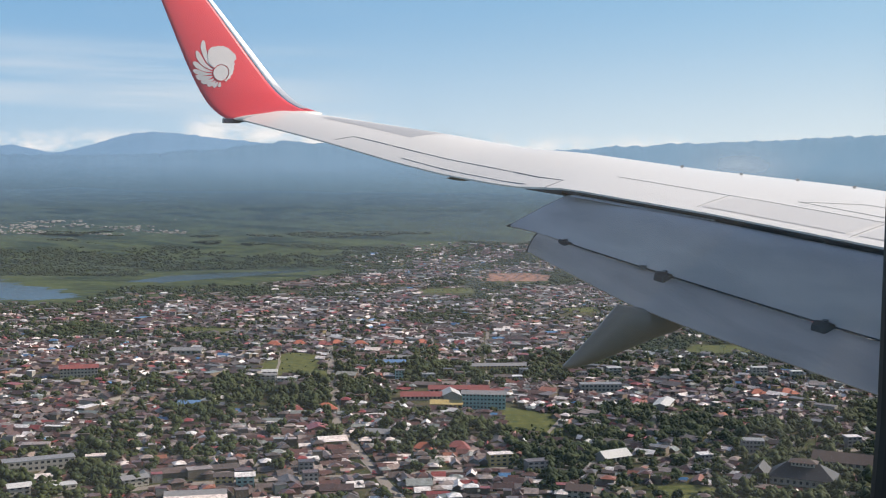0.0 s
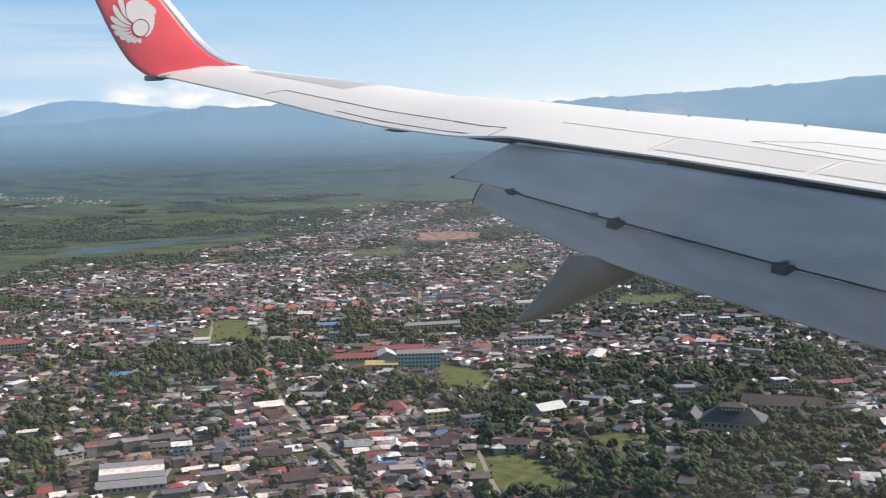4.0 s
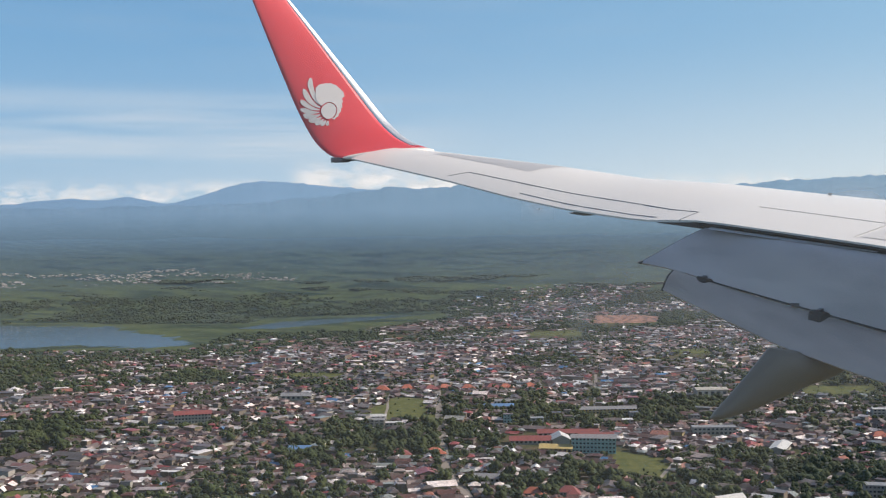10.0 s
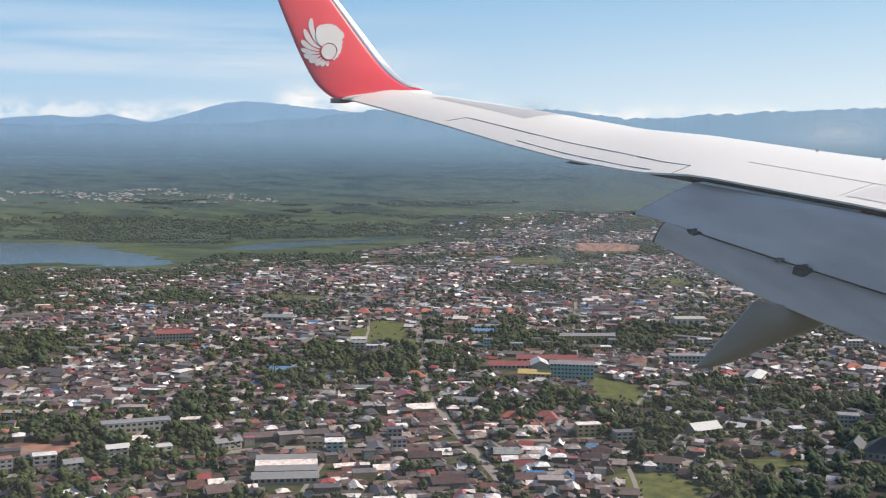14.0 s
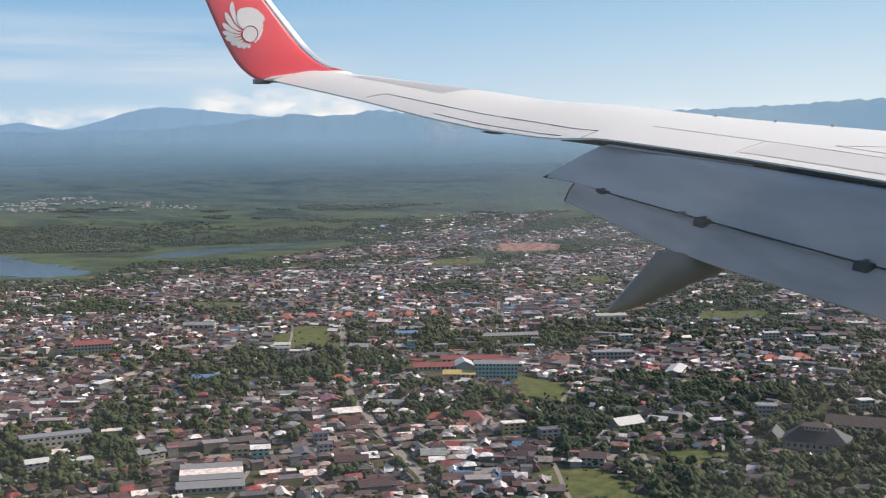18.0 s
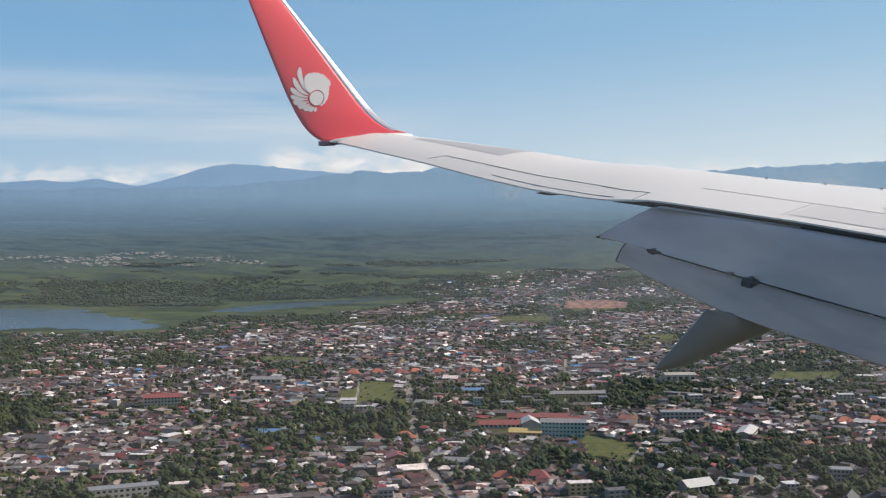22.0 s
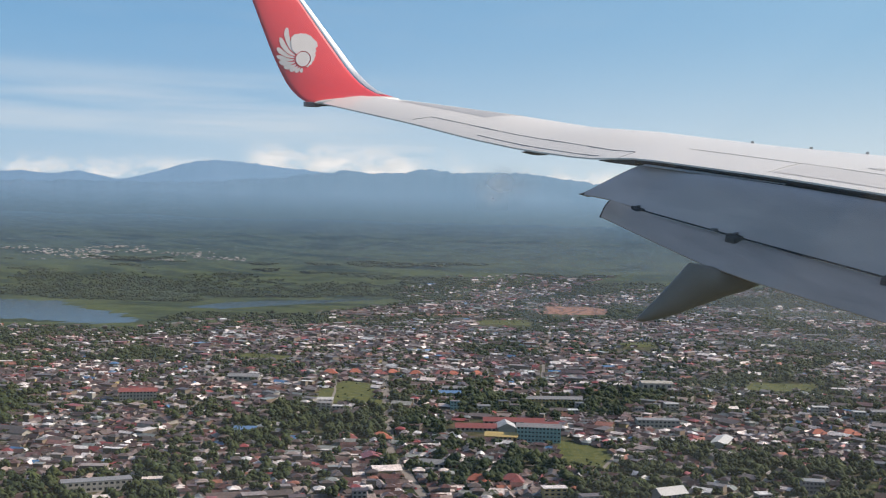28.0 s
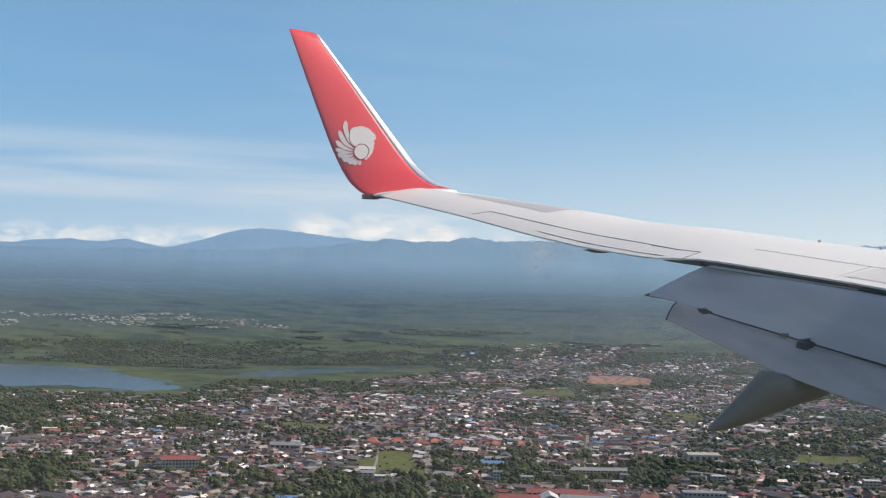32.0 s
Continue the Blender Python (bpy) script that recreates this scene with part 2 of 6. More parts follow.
def leaf_mat(name, dark, light, island=True):
    m, t, b = node_mat(name)
    rnd = t.nodes.new("ShaderNodeNewGeometry").outputs["Random Per Island"]
    pos = place_of(t)
    big = tex_noise(t, 0.02, 3.0, pos)
    col = mixc(t, rnd, dark, light)
    col = mixc(t, 0.75, col, ramp(t, tex_noise(t, 0.11, 3.0, pos), [(0.34, (0.62, 0.66, 0.7)), (0.5, (1.0, 1.0, 1.0)), (0.68, (1.55, 1.5, 1.15))]), "MULTIPLY")
    col = mixc(t, ramp(t, big, [(0.38, (0, 0, 0)), (0.62, (1, 1, 1))]), col, mixc(t, 0.35, col, (0.08, 0.09, 0.03)))
    t.links.new(col, b.inputs["Base Color"])
    b.inputs["Roughness"].default_value = 0.75
    b.inputs["Specular IOR Level"].default_value = 0.15
    return m


def plain(name, base, rough=0.7, scale=0.5, vary=0.25, metal=0.0):
    return coated(name, base, rough, metal, scale, scale * 12, vary, 0.0, 0.0)


M_ROOF, M_ROOF_FAR = roof_mat("sheet_roof", False), roof_mat("sheet_roof_far", True)
M_WALL, M_WALL_FAR = wall_mat("plaster_wall", False), wall_mat("plaster_wall_far", True)
M_LEAF = leaf_mat("broadleaf", (0.017, 0.028, 0.010), (0.031, 0.045, 0.015))
# leaf colour paled and blued to imitate distance haze
M_WOODS = leaf_mat("hazed_wood_leaf", (0.034, 0.05, 0.036), (0.052, 0.07, 0.046))
M_PALM = leaf_mat("palm_leaf", (0.03, 0.05, 0.014), (0.075, 0.10, 0.03))
M_BARK = plain("bark", (0.11, 0.085, 0.06), 0.9, 2.0)
M_WINDOW = plain("window_glass", (0.03, 0.035, 0.04), 0.12, 1.0)
M_DOOR = plain("door_wood", (0.16, 0.1, 0.06), 0.7, 1.0)
M_ROAD = plain("dusty_asphalt", (0.24, 0.205, 0.175), 0.9, 0.05)


def earth_mat():
    """Bare laterite with dozed furrows."""
    m, t, b = node_mat("red_earth")
    pos = place_of(t)
    wave = t.nodes.new("ShaderNodeTexWave")
    wave.inputs["Scale"].default_value, wave.inputs["Distortion"].default_value, wave.inputs["Detail"].default_value = 0.011, 16.0, 4.0
    t.links.new(pos, wave.inputs["Vector"])
    col = ramp(t, wave.outputs["Fac"], [(0.2, (0.13, 0.062, 0.042)), (0.45, (0.24, 0.108, 0.07)), (0.9, (0.29, 0.14, 0.092))])
    col = mixc(t, 0.6, col, ramp(t, tex_noise(t, 0.06, 5.0, pos), [(0.35, (0.55, 0.55, 0.55)), (0.65, (1.15, 1.12, 1.1))]), "MULTIPLY")
    t.links.new(col, b.inputs["Base Color"])
    b.inputs["Roughness"].default_value = 0.95
    return m


M_EARTH = earth_mat()
M_TILE_RED = plain("red_roof_sheet", (0.26, 0.075, 0.065), 0.55, 0.2)
M_WHITE = plain("white_roof_sheet", (0.52, 0.51, 0.49), 0.5, 0.2, 0.2)
M_GREYROOF = plain("grey_roof_sheet", (0.24, 0.235, 0.235), 0.5, 0.2)
M_YELLOW = plain("ochre_paint", (0.46, 0.34, 0.13), 0.8, 0.2)
M_TEAL = plain("teal_paint", (0.24, 0.44, 0.42), 0.8, 0.2)
M_CREAM = plain("cream_plaster", (0.38, 0.355, 0.31), 0.85, 0.2)
M_BLUE = plain("blue_roof_sheet", (0.10, 0.2, 0.36), 0.5, 0.2, 0.12)


def ground_mat():
    m, t, b = node_mat("town_ground")
    pos = place_of(t)
    soil = ramp(t, tex_noise(t, 0.05, 6.0, pos, 0.7), [(0.3, (0.026, 0.038, 0.014)), (0.48, (0.05, 0.056, 0.026)), (0.62, (0.11, 0.084, 0.056)), (0.75, (0.042, 0.06, 0.02))])
    wide = ramp(t, tex_noise(t, 0.006, 4.0, pos), [(0.4, (0.6, 0.75, 0.5)), (0.6, (1.1, 1.0, 0.95))])
    t.links.new(mixc(t, 0.7, soil, wide, "MULTIPLY"), b.inputs["Base Color"])
    b.inputs["Roughness"].default_value = 0.95
    b.inputs["Specular IOR Level"].default_value = 0.1
    return m


def field_mat(name, lo, hi, scale=0.03):
    m, t, b = node_mat(name)
    pos = place_of(t)
    t.links.new(ramp(t, tex_noise(t, scale, 6.0, pos, 0.65), [(0.35, lo), (0.65, hi)]), b.inputs["Base Color"])
    b.inputs["Roughness"].default_value = 0.95
    b.inputs["Specular IOR Level"].default_value = 0.1
    return m


M_GROUND = ground_mat()
M_FIELD = field_mat("bright_grass", (0.045, 0.062, 0.02), (0.125, 0.125, 0.04), 0.11)


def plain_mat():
    """The far plain: marsh meadows, then woods; distance haze is painted in as blue."""
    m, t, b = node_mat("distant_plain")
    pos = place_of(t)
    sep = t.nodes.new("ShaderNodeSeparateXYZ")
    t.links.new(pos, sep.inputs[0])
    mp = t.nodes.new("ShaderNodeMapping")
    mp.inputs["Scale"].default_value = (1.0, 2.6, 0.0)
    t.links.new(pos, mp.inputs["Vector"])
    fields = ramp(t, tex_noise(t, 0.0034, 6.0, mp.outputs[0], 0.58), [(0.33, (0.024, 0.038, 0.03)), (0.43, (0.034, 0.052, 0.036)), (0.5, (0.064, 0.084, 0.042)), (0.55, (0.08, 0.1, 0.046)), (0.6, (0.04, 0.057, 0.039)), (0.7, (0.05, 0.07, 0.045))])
    # woods in slate blue, haze included in the colour
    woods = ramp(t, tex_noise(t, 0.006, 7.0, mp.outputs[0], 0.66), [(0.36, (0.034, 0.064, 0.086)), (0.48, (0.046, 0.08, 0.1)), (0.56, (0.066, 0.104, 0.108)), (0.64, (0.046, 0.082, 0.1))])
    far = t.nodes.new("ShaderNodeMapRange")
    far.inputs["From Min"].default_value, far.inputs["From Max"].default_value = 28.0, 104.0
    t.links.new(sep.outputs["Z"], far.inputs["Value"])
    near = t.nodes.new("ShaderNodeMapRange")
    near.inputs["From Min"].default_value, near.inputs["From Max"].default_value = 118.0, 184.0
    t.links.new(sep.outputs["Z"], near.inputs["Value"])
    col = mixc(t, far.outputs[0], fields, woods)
    # farthest ground fades to a painted haze blue
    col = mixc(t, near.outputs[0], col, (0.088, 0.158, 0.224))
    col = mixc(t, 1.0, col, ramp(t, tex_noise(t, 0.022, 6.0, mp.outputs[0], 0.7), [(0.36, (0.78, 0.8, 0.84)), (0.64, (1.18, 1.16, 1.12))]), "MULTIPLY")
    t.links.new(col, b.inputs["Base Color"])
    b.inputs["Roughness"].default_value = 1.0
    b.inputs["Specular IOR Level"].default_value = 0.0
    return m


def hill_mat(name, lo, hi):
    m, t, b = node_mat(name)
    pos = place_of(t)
    # distance haze is painted as blue colour, paler or darker by height
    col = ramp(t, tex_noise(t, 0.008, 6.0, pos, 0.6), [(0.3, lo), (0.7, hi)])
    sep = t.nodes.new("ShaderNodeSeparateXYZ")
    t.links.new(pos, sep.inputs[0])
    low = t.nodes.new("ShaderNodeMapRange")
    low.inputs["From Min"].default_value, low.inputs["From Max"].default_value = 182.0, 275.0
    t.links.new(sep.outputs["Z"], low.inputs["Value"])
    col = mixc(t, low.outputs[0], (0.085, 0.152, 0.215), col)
    # painted haze brightens from left to right, towards the sun
    airlight = t.nodes.new("ShaderNodeMapRange")
    airlight.inputs["From Min"].default_value, airlight.inputs["From Max"].default_value = -1900.0, 1400.0
    t.links.new(sep.outputs["X"], airlight.inputs["Value"])
    col = mixc(t, 1.0, col, ramp(t, airlight.outputs[0], [(0.0, (0.84, 0.86, 0.9)), (0.6, (1.0, 1.0, 1.0)), (1.0, (1.06, 1.05, 1.03))]), "MULTIPLY")
    # base nearly black; the slopes glow to imitate airlight
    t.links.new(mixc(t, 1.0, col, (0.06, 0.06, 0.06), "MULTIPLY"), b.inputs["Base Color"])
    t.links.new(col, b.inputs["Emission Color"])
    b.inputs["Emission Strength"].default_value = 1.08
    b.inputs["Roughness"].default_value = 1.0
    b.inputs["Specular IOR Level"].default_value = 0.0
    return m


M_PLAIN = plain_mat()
M_HILL = hill_mat("haze_tinted_hills", (0.132, 0.235, 0.348), (0.152, 0.26, 0.378))
M_HILL_FAR = hill_mat("haze_paled_hills", (0.155, 0.275, 0.415), (0.168, 0.29, 0.435))


def water_mat(name, ripple):
    m, t, b = node_mat(name)
    b.inputs["Base Color"].default_value = (0.035, 0.06, 0.085, 1)
    b.inputs["Roughness"].default_value = 0.06 + 0.6 * ripple
    bump(t, b, tex_noise(t, 0.25, 3.0, place_of(t)), ripple, 0.3)
    return m


M_WATER, M_STILL = water_mat("lake_water", 0.1), water_mat("still_pond_water", 0.02)


def smoke_mat(name, scale, most):
    """Thin white smoke, gone at the edge of its sheet."""
    m, t, b = node_mat(name)
    t.nodes.remove(b)
    co = t.nodes.new("ShaderNodeTexCoord")
    fall = t.nodes.new("ShaderNodeTexGradient")
    fall.gradient_type = "QUADRATIC_SPHERE"
    mp = t.nodes.new("ShaderNodeMapping")
    mp.inputs["Location"].default_value, mp.inputs["Scale"].default_value = (-1, 0, -1), (2, 0, 2)
    t.links.new(co.outputs["Generated"], mp.inputs["Vector"])
    t.links.new(mp.outputs[0], fall.inputs["Vector"])
    mu = t.nodes.new("ShaderNodeMath")
    mu.operation = "MULTIPLY"
    t.links.new(fall.outputs["Fac"], mu.inputs[0])
    t.links.new(ramp(t, tex_noise(t, scale, 4.0, place_of(t)), [(0.3, (0.6 * most,) * 3), (0.7, (most,) * 3)]), mu.inputs[1])
    clear, puff, mix = t.nodes.new("ShaderNodeBsdfTransparent"), t.nodes.new("ShaderNodeBsdfTranslucent"), t.nodes.new("ShaderNodeMixShader")
    fore, body = t.nodes.new("ShaderNodeBsdfDiffuse"), t.nodes.new("ShaderNodeMixShader")
    for n in (fore, puff):
        n.inputs["Color"].default_value = (0.85, 0.86, 0.86, 1)
    t.links.new(fore.outputs[0], body.inputs[1])
    t.links.new(puff.outputs[0], body.inputs[2])
    t.links.new(mu.outputs[0], mix.inputs[0])
    t.links.new(clear.outputs[0], mix.inputs[1])
    t.links.new(body.outputs[0], mix.inputs[2])
    t.links.new(mix.outputs[0], t.nodes["Material Output"].inputs["Surface"])
    return m

# ---- mesh tools ----


def mesh_of(name, verts, faces, material, smooth=False):
    me = bpy.data.meshes.new(name)
    me.from_pydata([tuple(v) for v in verts], [], faces)
    me.materials.append(material)
    if smooth:
        me.polygons.foreach_set("use_smooth", [True] * len(me.polygons))
    me.update()
    return me


def put(name, me, parent=None, label="", m=None):
    ob = new(name, me)
    if parent:
        ob.parent = parent
    if m is not None:
        ob.matrix_basis = m
    return tagged(ob, label)


def thing(name, label, category, place=(0, 0, 0), turn=0.0, group="", kind=""):
    ob = new(name)
    ob.matrix_basis = pose(*place, 0, 0, turn)
    ob.empty_display_size = 0.5
    return tagged(ob, label, category, group, kind)


def bulk(name, v, f, material, label, category, smooth=False):
    """One joined mesh of triangles from arrays."""
    me = bpy.data.meshes.new(name)
    me.vertices.add(len(v))
    me.vertices.foreach_set("co", np.ascontiguousarray(v, np.float32).ravel())
    me.loops.add(f.size)
    me.loops.foreach_set("vertex_index", np.ascontiguousarray(f, np.int32).ravel())
    me.polygons.add(len(f))
    me.polygons.foreach_set("loop_start", np.arange(0, f.size, 3, dtype=np.int32))
    me.polygons.foreach_set("use_smooth", np.full(len(f), smooth))
    me.materials.append(material)
    me.update(calc_edges=True)
    return tagged(new(name, me), label, category, kind="stuff")


def spread(v, f, at, turn, size):
    """Copies of a small mesh at many places: arrays for bulk()."""
    v, f = np.asarray(v, float), np.asarray(f, int)
    c, s = np.cos(turn)[:, None], np.sin(turn)[:, None]
    x, y, z = (v[None, :, k] * size[:, k:k + 1] for k in range(3))
    out = np.stack([x * c - y * s, x * s + y * c, z], -1) + at[:, None, :]
    return out.reshape(-1, 3), (f[None] + (np.arange(len(at)) * len(v))[:, None, None]).reshape(-1, 3)


def box(cx, cy, cz, sx, sy, sz):
    x, y, z = sx / 2, sy / 2, sz / 2
    v = [(cx + i * x, cy + j * y, cz + k * z) for k in (-1, 1) for j in (-1, 1) for i in (-1, 1)]
    return v, [(0, 2, 3, 1), (4, 5, 7, 6), (0, 1, 5, 4), (2, 6, 7, 3), (0, 4, 6, 2), (1, 3, 7, 5)]


def join(*pieces):
    v, f = [], []
    for pv, pf in pieces:
        n = len(v)
        v += list(pv)
        f += [tuple(i + n for i in q) for q in pf]
    return v, f


def tris(f):
    return [(q[0], q[i], q[i + 1]) for q in f for i in range(1, len(q) - 1)]


def loft(rings, closed=True, caps=True):
    n, v, f = len(rings[0]), [p for r in rings for p in r], []
    for i in range(len(rings) - 1):
        for j in range(n if closed else n - 1):
            k = (j + 1) % n
            f.append((i * n + j, i * n + k, (i + 1) * n + k, (i + 1) * n + j))
    if caps:
        f += [tuple(range(n))[::-1], tuple(range((len(rings) - 1) * n, len(rings) * n))]
    return v, f


# ---- ground, water, distance ----
def rise(r):
    s = max(0.0, min(1.0, (r - 2900.0) / 1650.0))
    return 186.0 * s ** 1.25 * (1.15 - 0.15 * s)


def ring_sheet(name, radii, a0, a1, steps, material, label, category, wobble=0.0, lift=0.0):
    v, f = [], []
    for r in radii:
        for i in range(steps + 1):
            g = radians(a0 + (a1 - a0) * i / steps)
            x, y = r * math.sin(g), r * math.cos(g)
            z = rise(r) + lift + (wobble * noise.noise(Vector((x * 0.004, y * 0.004, 3.1))) * min(1, rise(r) / 30) if wobble else 0)
            v.append((x, y, z))
    n = steps + 1
    for i in range(len(radii) - 1):
        for j in range(steps):
            f.append((i * n + j, (i + 1) * n + j, (i + 1) * n + j + 1, i * n + j + 1))
    return tagged(new(name, mesh_of(name, v, f, material, True)), label, category, kind="structure")


ring_sheet("ground", [0.0, 300, 600, 1000, 1500, 2000, 2400, 2520], -180, 180, 120, M_GROUND, "brown and green earth between the houses of the town", "ground")
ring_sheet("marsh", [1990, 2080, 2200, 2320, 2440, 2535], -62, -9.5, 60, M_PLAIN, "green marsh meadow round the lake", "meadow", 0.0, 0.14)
ring_sheet("distant_plain", [2520 + 40 * i for i in range(54)], -180, 180, 240, M_PLAIN, "wide green marsh and woods with distance haze painted in as blue", "plain", 9.0)


def profile(table, az):
    return float(np.interp(az, [p[0] for p in table], [p[1] for p in table]))


def ridge(name, table, dist, material, label, seed, rough):
    """A mountain range: a foot, spurs and a crest, with a back slope."""
    v, f, n = [], [], 0
    azs = np.arange(-70, 70.01, 0.1)
    rows = (0.0, 0.2, 0.4, 0.6, 0.8, 0.92, 1.0, 1.15)
    for s in rows:
        for az in azs:
            g = radians(az)
            even = H + dist * math.tan(radians(profile(table, az)))
            crest = H + dist * math.tan(radians(profile(table, az) + rough * (0.6 * noise.noise(Vector((az * 0.9, seed, 0))) + 0.9 * noise.noise(Vector((az * 2.2, seed, 4))) + 0.7 * noise.noise(Vector((az * 5.5, seed, 8))) + 0.35 * noise.noise(Vector((az * 13.0, seed, 2))))))
            foot = 120.0
            k = min(s, 1.0)
            spur = 0.02 * noise.noise(Vector((az * 1.3, s * 2.0, seed + 9)))
            h = foot + (even - foot) * (k ** 1.3 * (1 + spur * (1 - k) * 3)) + (crest - even) * k ** 6 - (0 if s <= 1 else 60)
            r = dist - 330 + 330 * s
            v.append((r * math.sin(g), r * math.cos(g), h))
    n = len(azs)
    for i in range(len(rows) - 1):
        for j in range(n - 1):
            f.append((i * n + j, (i + 1) * n + j, (i + 1) * n + j + 1, i * n + j + 1))
    return tagged(new(name, mesh_of(name, v, f, material, True)), label, "mountain range", kind="structure")


FAR_CREST = [(-70, 1.1), (-27, 1.1), (-24.6, 1.36), (-23.3, 1.44), (-22, 1.34), (-21, 1.52), (-20.2, 1.4), (-19, 1.16), (-17.6, 1.5), (-16.1, 1.95), (-15.3, 2.16), (-14.6, 2.24), (-13.6, 2.19), (-12.5, 2.1), (-11.2, 1.95), (-9.5, 1.8), (-5, 1.6), (5, 1.5), (12, 1.2), (70, 1.2)]
NEAR_CREST = [(-70, 0.7), (-30, 0.92), (-20, 1.04), (-14, 1.2), (-11, 1.5), (-9, 1.76), (-8.1, 1.9), (-7.2, 1.83), (-5.8, 1.8), (-4.4, 2.06), (-3.4, 2.03), (-2.3, 1.9), (-0.8, 2.0), (0.6, 1.95), (2, 1.8), (3.6, 1.6), (5, 1.55), (6.3, 1.6), (8, 1.75), (9.5, 1.81), (10.5, 1.86), (13, 1.95), (15.5, 2.05), (18, 2.19), (20.5, 2.26), (22.5, 2.45), (25, 2.6), (30, 2.8), (45, 2.2), (70, 1.2)]
ridge("mountain_range", FAR_CREST, 4860.0, M_HILL_FAR, "far mountains painted pale haze blue, with one broad flat-topped peak", 1.7, 0.045)
ridge("foothills", NEAR_CREST, 4680.0, M_HILL, "wooded hills painted haze blue along the edge of the plain", 5.3, 0.085)


def blob(name, points, z, material, label, category, ragged=0.0, thick=0.12):
    """A flat patch of ground with an uneven outline and a low edge."""
    out = []
    m = len(points)
    for i in range(m):
        p, q = Vector(points[i]), Vector(points[(i + 1) % m])
        k = max(2, int((q - p).length / 12))
        for j in range(k):
            c = p.lerp(q, j / k)
            w = ragged * noise.noise(Vector((c.x * 0.05, c.y * 0.05, 2.0))) + 0.5 * ragged * noise.noise(Vector((c.x * 0.17, c.y * 0.17, 7.0)))
            out.append((c.x + w, c.y + 1.7 * w))
    n = len(out)
    v = [(x, y, z) for x, y in out] + [(x, y, z - thick) for x, y in out]
    f = [tuple(range(n))] + [(i, i + n, (i + 1) % n + n, (i + 1) % n) for i in range(n)]
    return tagged(new(name, mesh_of(name, v, f, material)), label, category, kind="structure")


blob("lake", [(-1700, 2440), (-1250, 2520), (-982, 2500), (-900, 2360), (-760, 2250), (-690, 2100), (-760, 2040), (-900, 2110), (-1010, 2040), (-1250, 2080), (-1700, 2060)], 0.3, M_WATER, "still blue lake with wooded shores", "lake", 26.0, 0.25)
POND = [(-690, 2440), (-640, 2590), (-530, 2690), (-410, 2770), (-300, 2850), (-318, 2800), (-420, 2670), (-520, 2545), (-610, 2425)]
blob("pond", POND, 0.3, M_STILL, "narrow pond shining in the marsh", "pond", 8.0, 0.25)
FIELDS = [[(-235, 1290), (-205, 1465), (-165, 1440), (-150, 1330), (-112, 1280)], [(-80, 2260), (-60, 2330), (40, 2380), (60, 2270)], [(44, 1027), (55, 1120), (95, 1090), (108, 965)],
          [(50, 775), (66, 695), (126, 700), (100, 792)], [(175, 1940), (190, 2000), (262, 2030), (250, 1945)], [(-420, 1640), (-390, 1700), (-300, 1690), (-320, 1630)], [(-480, 905), (-455, 935), (-415, 930), (-425, 895)],
          [(300, 1480), (330, 1560), (420, 1570), (390, 1470)]]
for pts in FIELDS:
    blob("meadow", pts, 0.15, M_FIELD, "open bright green meadow among houses and trees", "meadow", 9.0)
EARTHS = [[(-372, 2330), (-350, 2372), (-250, 2350), (-270, 2318)], [(50, 2540), (95, 2640), (60, 2740), (190, 2770), (240, 2700), (215, 2560), (130, 2530)], [(-330, 2200), (-320, 2235), (-250, 2225), (-260, 2195)], [(-395, 770), (-388, 815), (-330, 812), (-322, 776)], [(-190, 2410), (-200, 2470), (-110, 2460), (-50, 2490), (-70, 2415)]]
for pts in EARTHS:
    blob("bare_earth", pts, 0.16, M_EARTH, "cleared patch of bare orange-red earth", "bare earth", 8.0)

ROADS = [([(-176, 1681), (-142, 1368), (-99, 1020), (-61, 881), (-25, 760), (0, 600)], 8.0), ([(-760, 1215), (-528, 1233), (-220, 1250), (-46, 1266), (220, 1297), (455, 1311), (800, 1330)], 8.0),
         ([(-238, 1658), (-185, 1205), (-148, 905), (-150, 600)], 3.0), ([(-420, 690), (-200, 818), (20, 868), (180, 915), (420, 965)], 9.0), ([(300, 1300), (270, 1080), (215, 965), (132, 860), (126, 700)], 5.0),
         ([(-400, 1650), (-340, 1240), (-300, 960), (-310, 640)], 4.5), ([(90, 2300), (60, 1800), (40, 1280)], 4.5), ([(-520, 1010), (-330, 1035), (-120, 1010), (60, 1000)], 3.2), ([(110, 1290), (120, 1120), (60, 900), (70, 690)], 3.2), ([(-620, 1480), (-400, 1450), (-160, 1475), (90, 1500), (330, 1560)], 3.5), ([(-60, 1260), (-20, 1490), (-30, 1760)], 3.2), ([(-280, 1450), (-300, 1820), (-250, 2050)], 3.2), ([(210, 1300), (260, 1620), (250, 1940)], 3.2), ([(-500, 830), (-350, 790), (-250, 740), (-190, 660)], 3.5)]


